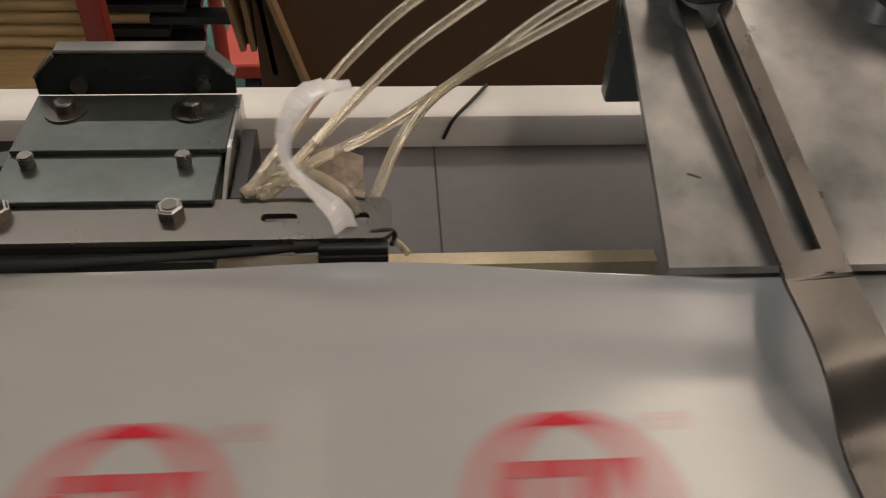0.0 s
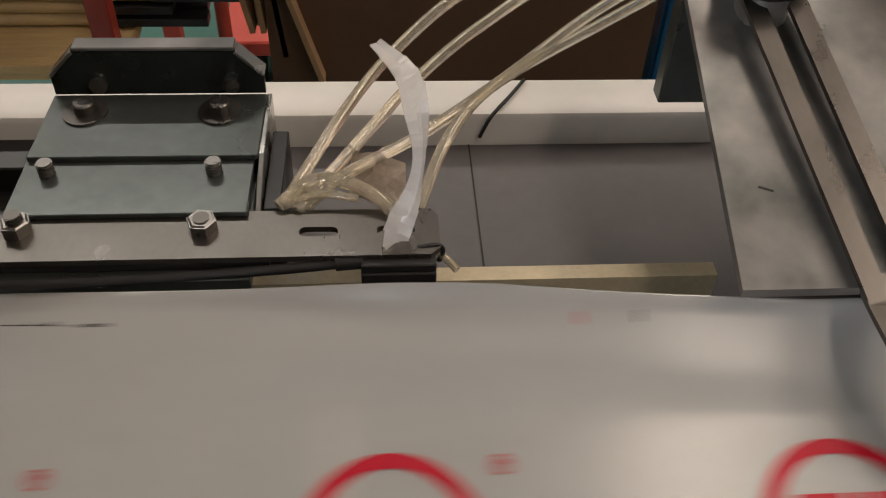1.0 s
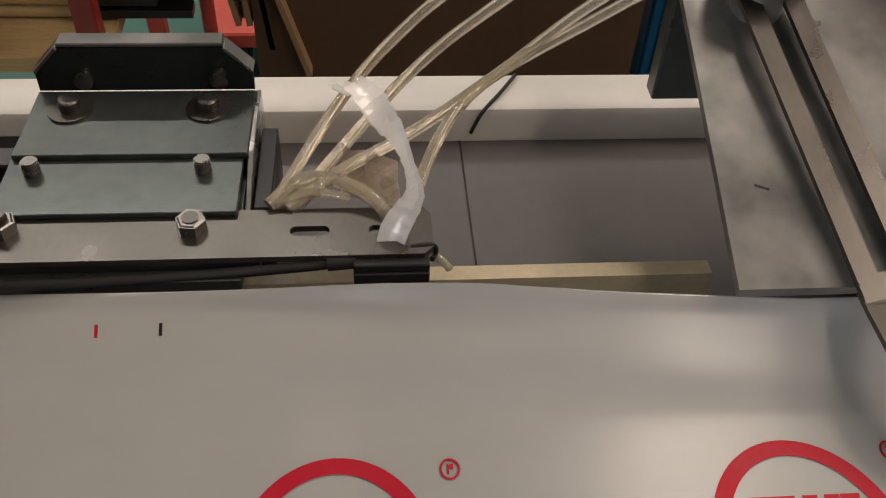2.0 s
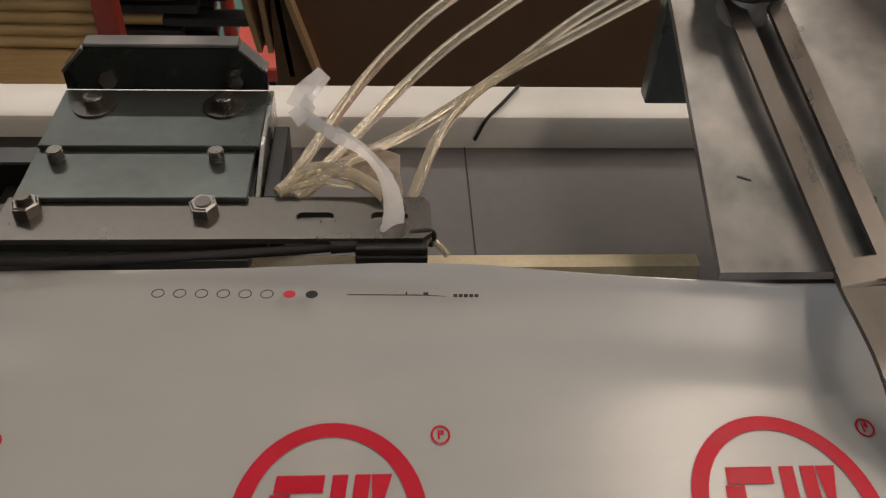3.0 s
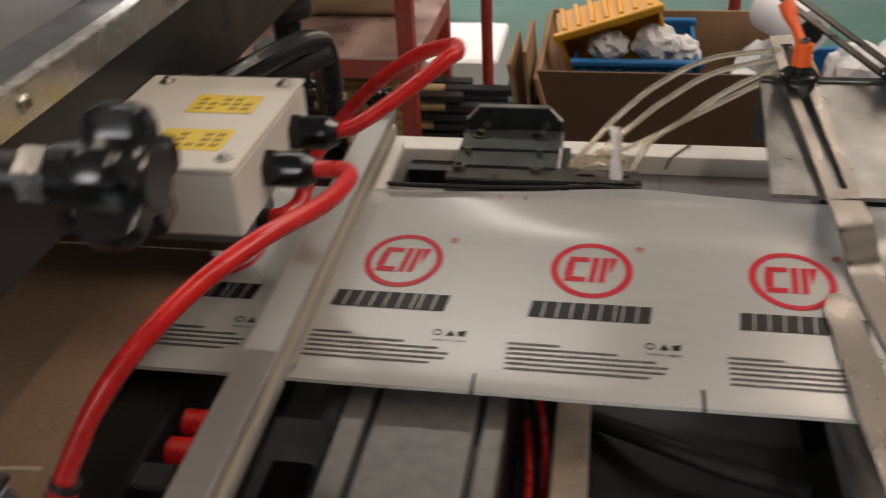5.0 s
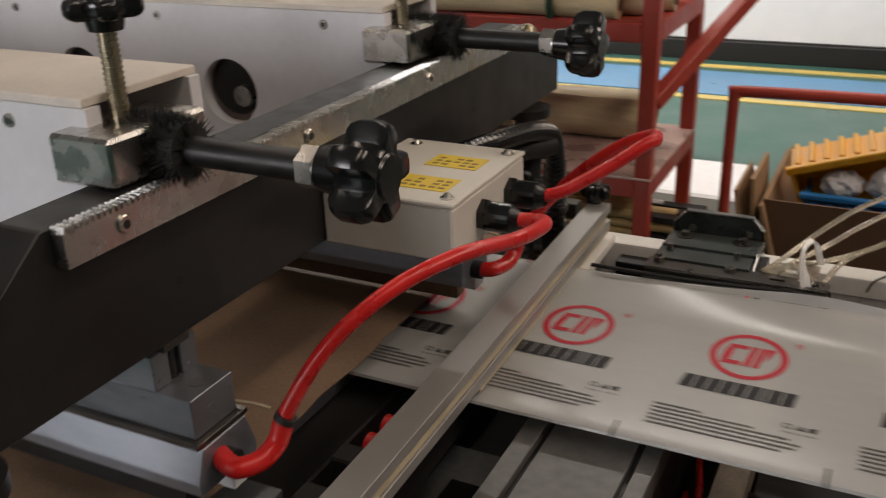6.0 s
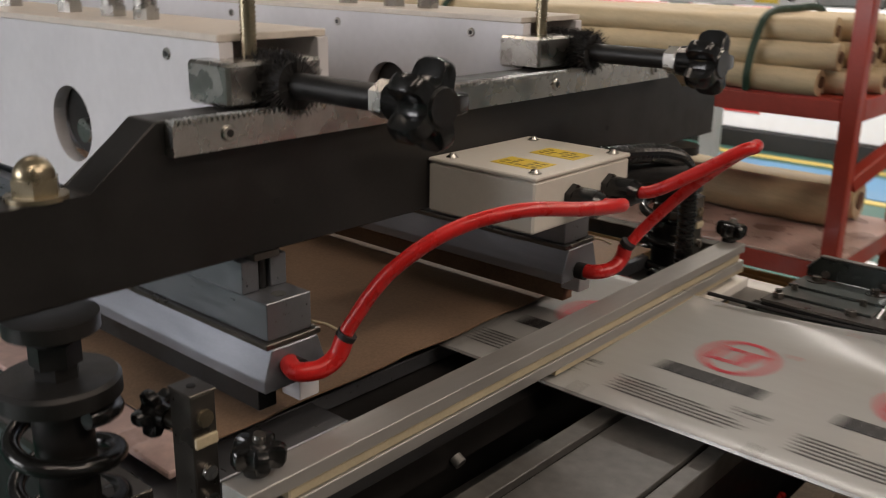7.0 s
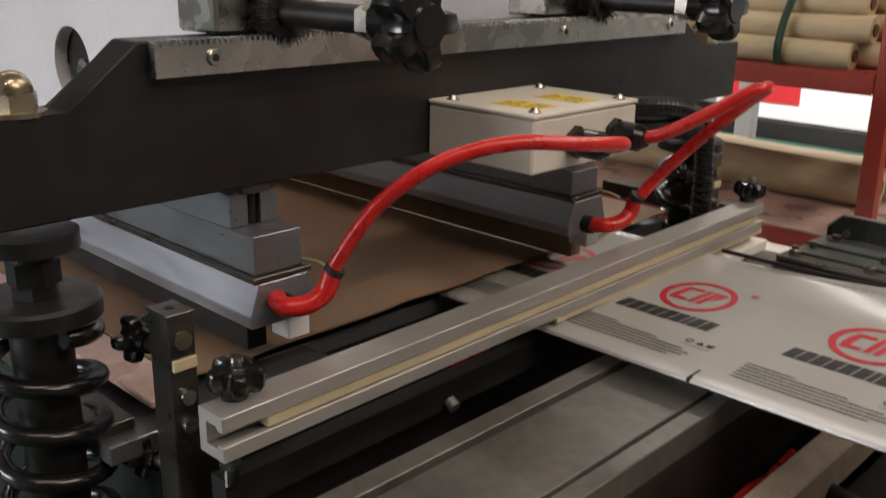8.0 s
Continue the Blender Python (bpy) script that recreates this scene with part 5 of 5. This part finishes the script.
def crate(name, mt, at, size, m, label):
    root = thing(name, label, "crate", "plastic crates")
    root.matrix_world = Matrix.Translation(at) @ m
    sx, sy, sz = size
    t = 0.006
    part("bottom", box(-sx, sx, -sy, sy, 0, t, 0.001), mt, root)
    for s in (-1, 1):
        w = part("long_wall", box(-sx, sx, s * sy - t / 2, s * sy + t / 2, t, sz, 0.001), mt, root)
        for k in range(7):
            x = -sx + 2 * sx * (k + 0.5) / 7
            part("rib", box(x - 0.004, x + 0.004, s * (sy + 0.007) - 0.004, s * (sy + 0.007) + 0.004, 0.004, sz - 0.004, 0.001), mt, w)
        part("rim", box(-sx - 0.008, sx + 0.008, s * (sy + 0.004) - 0.008, s * (sy + 0.004) + 0.008, sz, sz + 0.010, 0.002), mt, w)
        part("short_wall", box(s * sx - t / 2, s * sx + t / 2, -sy + t, sy - t, t, sz, 0.001), mt, root)
    return root


crate("blue_crate", BLUE, (-0.008, 1.115, 0.6495), (0.100, 0.105, 0.126), Matrix.Identity(4), "blue plastic crate standing in the cardboard box")
crate("yellow_crate", YELLOW, (-0.056, 1.125, 0.818), (0.084, 0.042, 0.064), Matrix.Rotation(radians(-17), 4, "Y") @ pose(0, 0, 0, 112, 0, 3), "yellow plastic crate tipped on its side over the blue one")
for z in (0.0, 0.236, 0.472):
    crate("blue_crate", BLUE, (0.425, 1.17, z), (0.11, 0.13, 0.225), Matrix.Identity(4), "blue plastic crate in a stack beside the cardboard box")


def crumple(x, y, z, r, seed, sq=0.8):
    bm = bmesh.new()
    bmesh.ops.create_icosphere(bm, subdivisions=3, radius=r)
    for v in bm.verts:
        n = noise.noise(v.co * (2.2 / r) + Vector((seed, 0, 0))) + 0.5 * noise.noise(v.co * (5 / r) + Vector((seed, 3, 0)))
        v.co *= 1 + 0.32 * n
        v.co.z *= sq
    ob = finish(bm, "crumpled_paper", PAPER)
    ob.location = (x, y, z)
    tagged(ob, "crumpled white plastic and paper waste", "waste paper", "crumpled waste")


for i, (x, y, z, r) in enumerate(((-0.060, 1.25, 0.715, 0.035), (0.025, 1.25, 0.72, 0.042), (0.075, 1.27, 0.70, 0.035), (0.20, 1.25, 0.625, 0.06), (0.40, 1.30, 0.655, 0.065), (0.49, 1.34, 0.66, 0.06), (0.26, 1.38, 0.63, 0.07))):
    crumple(x * 0.92, y - 0.18, z + 0.072, r * 0.9, i * 3.1)


def white_roll():
    root = thing("film_roll", "white film roll with a dark core leaning in the waste", "roll")
    part("wrap", rod((0.225, 1.23, 0.800), (0.270, 1.09, 0.808), 0.036, 32), PAPER, root, smooth=True)
    part("core", rod((0.2706, 1.088, 0.808), (0.2716, 1.085, 0.808), 0.023, 24), OXIDE, root)


white_roll()
tagged(finish(sweep([(0.34, 1.75, 0.0), (0.34, 1.75, 0.55), (0.345, 1.76, 0.74), (0.38, 1.78, 0.83), (0.46, 1.80, 0.865), (0.60, 1.82, 0.87), (0.72, 1.84, 0.80), (0.74, 1.85, 0.0)], 0.016, 12), "yellow_hoop", YELLOW, smooth=True), "yellow tubular guard hoop on the floor", "guard rail")


def far_machines():
    root = thing("white_machine", "long white machine cabinet with a black plinth", "machine")
    part("cabinet", box(-7.0, 3.5, 5.80, 7.1, 0.13, 0.98, 0.01), WALL, root, "white enamelled cabinet")
    part("plinth", box(-7.0, 3.5, 5.76, 7.05, 0.0, 0.128, 0.004), BLACK_PAINT, root, "black plinth")
    part("red_panel", box(-4.3, -2.52, 5.794, 5.799, 0.25, 0.98, 0.0), RED_SIGN, root, "red panel")
    rnd = random.Random(31)
    for i in range(90):
        x, y = rnd.uniform(-7, -1.2), rnd.uniform(6.25, 7.0)
        h = rnd.uniform(0.04, 0.22)
        w = rnd.uniform(0.02, 0.10)
        mt = rnd.choice((STEEL_BRIGHT, BLACK_PAINT, PANEL, GREEN_TIE, STEEL, RED_STEEL, BLUE))
        part("fitting", rod((x, y, 0.98), (x, y, 0.98 + h), w * 0.5, 10) if i % 3 else box(x - w, x + w, y - 0.04, y + 0.04, 0.98, 0.98 + h, 0.004), mt, root)
    two = thing("green_machine", "green and white production machine with bright fittings", "machine")
    part("base", box(-6.5, -3.1, 3.0, 3.9, 0.0, 0.90, 0.01), GREEN_TIE, two, "dark green machine body")
    part("front", box(-6.4, -3.2, 2.985, 2.999, 0.2, 0.75, 0.0), PANEL, two)
    for i in range(110):
        x, y = rnd.uniform(-6.4, -3.1), rnd.uniform(3.0, 3.85)
        h, w = rnd.uniform(0.03, 0.24), rnd.uniform(0.012, 0.06)
        mt = rnd.choice((STEEL_BRIGHT, BLACK_PAINT, PANEL, STEEL_BRIGHT, WHITE_PAINT, RED_STEEL, YELLOW))
        part("fitting", rod((x, y, 0.90), (x, y, 0.90 + h), w, 10) if i % 2 else box(x - w, x + w, y - w, y + w, 0.90, 0.90 + h, 0.003), mt, two)
    three = thing("control_beam", "white machine beam with a yellow label and round buttons", "machine")
    part("beam", box(-2.12, -1.38, 3.50, 3.64, 1.085, 1.172, 0.004), WALL, three)
    part("stand", box(-2.08, -2.00, 3.53, 3.60, 0, 1.085, 0.002), PANEL, three)
    part("stand", box(-1.86, -1.78, 3.53, 3.60, 0, 1.085, 0.002), PANEL, three)
    part("yellow_label", box(-1.645, -1.535, 3.496, 3.4995, 1.098, 1.166, 0), LABEL, three)
    for x in (-2.02, -1.84, -1.70, -1.48):
        part("button", rod((x, 3.495, 1.13), (x, 3.50, 1.13), 0.022, 20), BLACK_PAINT, three)
    part("dark_end", box(-1.379, -1.10, 3.52, 3.62, 1.09, 1.14, 0.01), STEEL_DULL, three)
    for i in range(22):
        x = -2.1 + 0.032 * i
        part("fitting", rod((x, 3.57, 1.172), (x, 3.57, 1.172 + rnd.uniform(0.02, 0.07)), 0.012, 10), rnd.choice((STEEL_BRIGHT, BLACK_PAINT)), three)


far_machines()
tagged(finish(box(-0.85, -0.42, 2.5, 2.9, 0, 0.22, 0.01), "white_sack", PAPER), "white plastic sack lying on the green floor", "sack")


# ---- the fluttering trim ----
RIBBON_T = [
    (0, [(-0.04, 0.306, 0.917), (-0.043, 0.311, 0.933), (-0.054, 0.316, 0.943), (-0.065, 0.322, 0.954), (-0.064, 0.33, 0.969), (-0.054, 0.338, 0.979), (-0.038, 0.343, 0.979)]),
    (0.5, [(-0.04, 0.306, 0.917), (-0.038, 0.311, 0.933), (-0.035, 0.316, 0.948), (-0.033, 0.321, 0.964), (-0.033, 0.327, 0.979), (-0.037, 0.333, 0.994), (-0.051, 0.342, 0.997)]),
    (1, [(-0.04, 0.306, 0.917), (-0.038, 0.311, 0.933), (-0.032, 0.316, 0.947), (-0.029, 0.321, 0.963), (-0.03, 0.327, 0.978), (-0.034, 0.333, 0.993), (-0.045, 0.343, 1.0)]),
    (1.5, [(-0.04, 0.306, 0.917), (-0.036, 0.312, 0.932), (-0.027, 0.317, 0.945), (-0.028, 0.322, 0.961), (-0.03, 0.328, 0.976), (-0.035, 0.334, 0.99), (-0.05, 0.339, 0.987)]),
    (3, [(-0.04, 0.306, 0.917), (-0.037, 0.312, 0.932), (-0.04, 0.318, 0.947), (-0.05, 0.323, 0.959), (-0.064, 0.33, 0.964), (-0.076, 0.341, 0.968), (-0.066, 0.349, 0.978)]),
    (3.5, [(-0.04, 0.306, 0.917), (-0.043, 0.312, 0.932), (-0.049, 0.318, 0.946), (-0.059, 0.324, 0.958), (-0.066, 0.332, 0.97), (-0.055, 0.341, 0.979), (-0.041, 0.348, 0.973)]),
    (4, [(-0.04, 0.306, 0.917), (-0.04, 0.311, 0.933), (-0.04, 0.317, 0.948), (-0.043, 0.322, 0.964), (-0.054, 0.333, 0.969), (-0.061, 0.338, 0.955), (-0.068, 0.344, 0.941)]),
    (4.2, [(-0.04, 0.306, 0.917), (-0.039, 0.311, 0.933), (-0.04, 0.316, 0.948), (-0.044, 0.322, 0.963), (-0.057, 0.332, 0.966), (-0.065, 0.338, 0.953), (-0.072, 0.343, 0.939)]),
    (5.5, [(-0.04, 0.306, 0.917), (-0.044, 0.312, 0.932), (-0.047, 0.316, 0.948), (-0.047, 0.322, 0.963), (-0.041, 0.334, 0.972), (-0.033, 0.339, 0.959), (-0.025, 0.344, 0.945)]),
    (6, [(-0.04, 0.306, 0.917), (-0.044, 0.313, 0.931), (-0.049, 0.32, 0.946), (-0.05, 0.328, 0.96), (-0.043, 0.342, 0.965), (-0.038, 0.349, 0.951), (-0.034, 0.354, 0.936)]),
    (6.5, [(-0.04, 0.306, 0.917), (-0.045, 0.312, 0.931), (-0.052, 0.319, 0.945), (-0.057, 0.327, 0.958), (-0.068, 0.338, 0.953), (-0.074, 0.345, 0.939), (-0.075, 0.352, 0.924)]),
    (8, [(-0.04, 0.306, 0.917), (-0.045, 0.312, 0.931), (-0.052, 0.319, 0.945), (-0.057, 0.327, 0.958), (-0.068, 0.338, 0.953), (-0.074, 0.345, 0.939), (-0.075, 0.352, 0.924)]),
]


RIBBON_N = 18


def ribbon_line(points):
    """Evenly spaced places along a smooth line through the points."""
    line = spline(points, 20)
    run = [0.0]
    for a, b in zip(line, line[1:]):
        run.append(run[-1] + (b - a).length)
    out, i = [], 0
    for k in range(RIBBON_N + 1):
        d = run[-1] * k / RIBBON_N
        while i < len(run) - 2 and run[i + 1] < d:
            i += 1
        out.append(line[i].lerp(line[i + 1], (d - run[i]) / max(1e-9, run[i + 1] - run[i])))
    return out


def trim_ribbon():
    root = thing("film_trim", "twisted clear plastic trim strip fluttering out of the nozzle", "plastic strip")
    pieces = []
    n = RIBBON_N
    for k in range(n):
        bm = bmesh.new()
        w0, w1 = 0.0040 + 0.0018 * math.sin(k * 0.55), 0.0040 + 0.0018 * math.sin((k + 1) * 0.55)
        m = 4
        length = 0.098 / n
        for s in (0.0004, -0.0004):
            rows = [[bm.verts.new((u * (w0 + (w1 - w0) * j / m), s + 0.0013 * math.sin(2.2 * u + 0.8), -0.0012 + (length + 0.0024) * j / m)) for u in (-1, -0.4, 0.3, 1)] for j in range(m + 1)]
            for a, b in zip(rows, rows[1:]):
                for i in range(3):
                    bm.faces.new((a[i], a[i + 1], b[i + 1], b[i]))
        pieces.append(part("strip_piece", bm, RIBBON, root, smooth=True))
    return root, pieces


TRIM, TRIM_PIECES = trim_ribbon()


# ---- what moves ----
def motions():
    # film advances one repeat a cycle; the head lifts while it runs
    ends = [(-0.1, 0.14), (0.74, 1.06), (1.62, 1.95), (2.45, 2.78), (3.34, 3.66), (4.24, 4.56), (5.02, 5.32), (5.95, 6.29), (6.83, 7.10), (7.64, 7.93)]
    z = FILM_Z - 0.0003
    tilt = math.degrees(math.atan(FILM_SLOPE))
    rows = [(0.0, pose(-0.058, 0, z, rx=tilt)), (0.14, pose(-PITCH, 0, z, rx=tilt))]
    down, up = pose(0, 0, -0.0072), pose(0, 0, -0.0005)
    lift = [(0.0, up), (0.20, up), (0.33, down)]
    for k, (a, b) in enumerate(ends[1:], 1):
        rows += [(a, pose(-PITCH * k, 0, z, rx=tilt)), (b, pose(-PITCH * (k + 1), 0, z, rx=tilt))]
        lift += [(a - 0.08, down), (a + 0.02, up), (b + 0.07, up), (b + 0.20, down)]
    lift = [r for r in lift if r[0] < 8.0] + [(8.0, pose(0, 0, -0.003))]
    rows.append((8.0, rows[-1][1]))
    walk(FILM_PRINT, [r for i, r in enumerate(rows) if i == 0 or frame(r[0]) > frame(rows[i - 1][0])])
    walk(HEAD, [r for i, r in enumerate(lift) if i == 0 or frame(r[0]) > frame(lift[i - 1][0])])
    for k, piece in enumerate(TRIM_PIECES):
        keys = []
        for t, pts in RIBBON_T:
            line = ribbon_line(pts)
            a, b = line[k], line[k + 1]
            d = (b - a).normalized()
            side = Vector((0.92, 0.9 * math.sin(0.36 * k + 2.1 * t), 0.1))
            side = (side - d * side.dot(d)).normalized()
            face = d.cross(side).normalized()
            m = Matrix((side, face, d)).transposed().to_4x4()
            m.translation = a
            keys.append((t, m))
        walk(piece, keys)


motions()
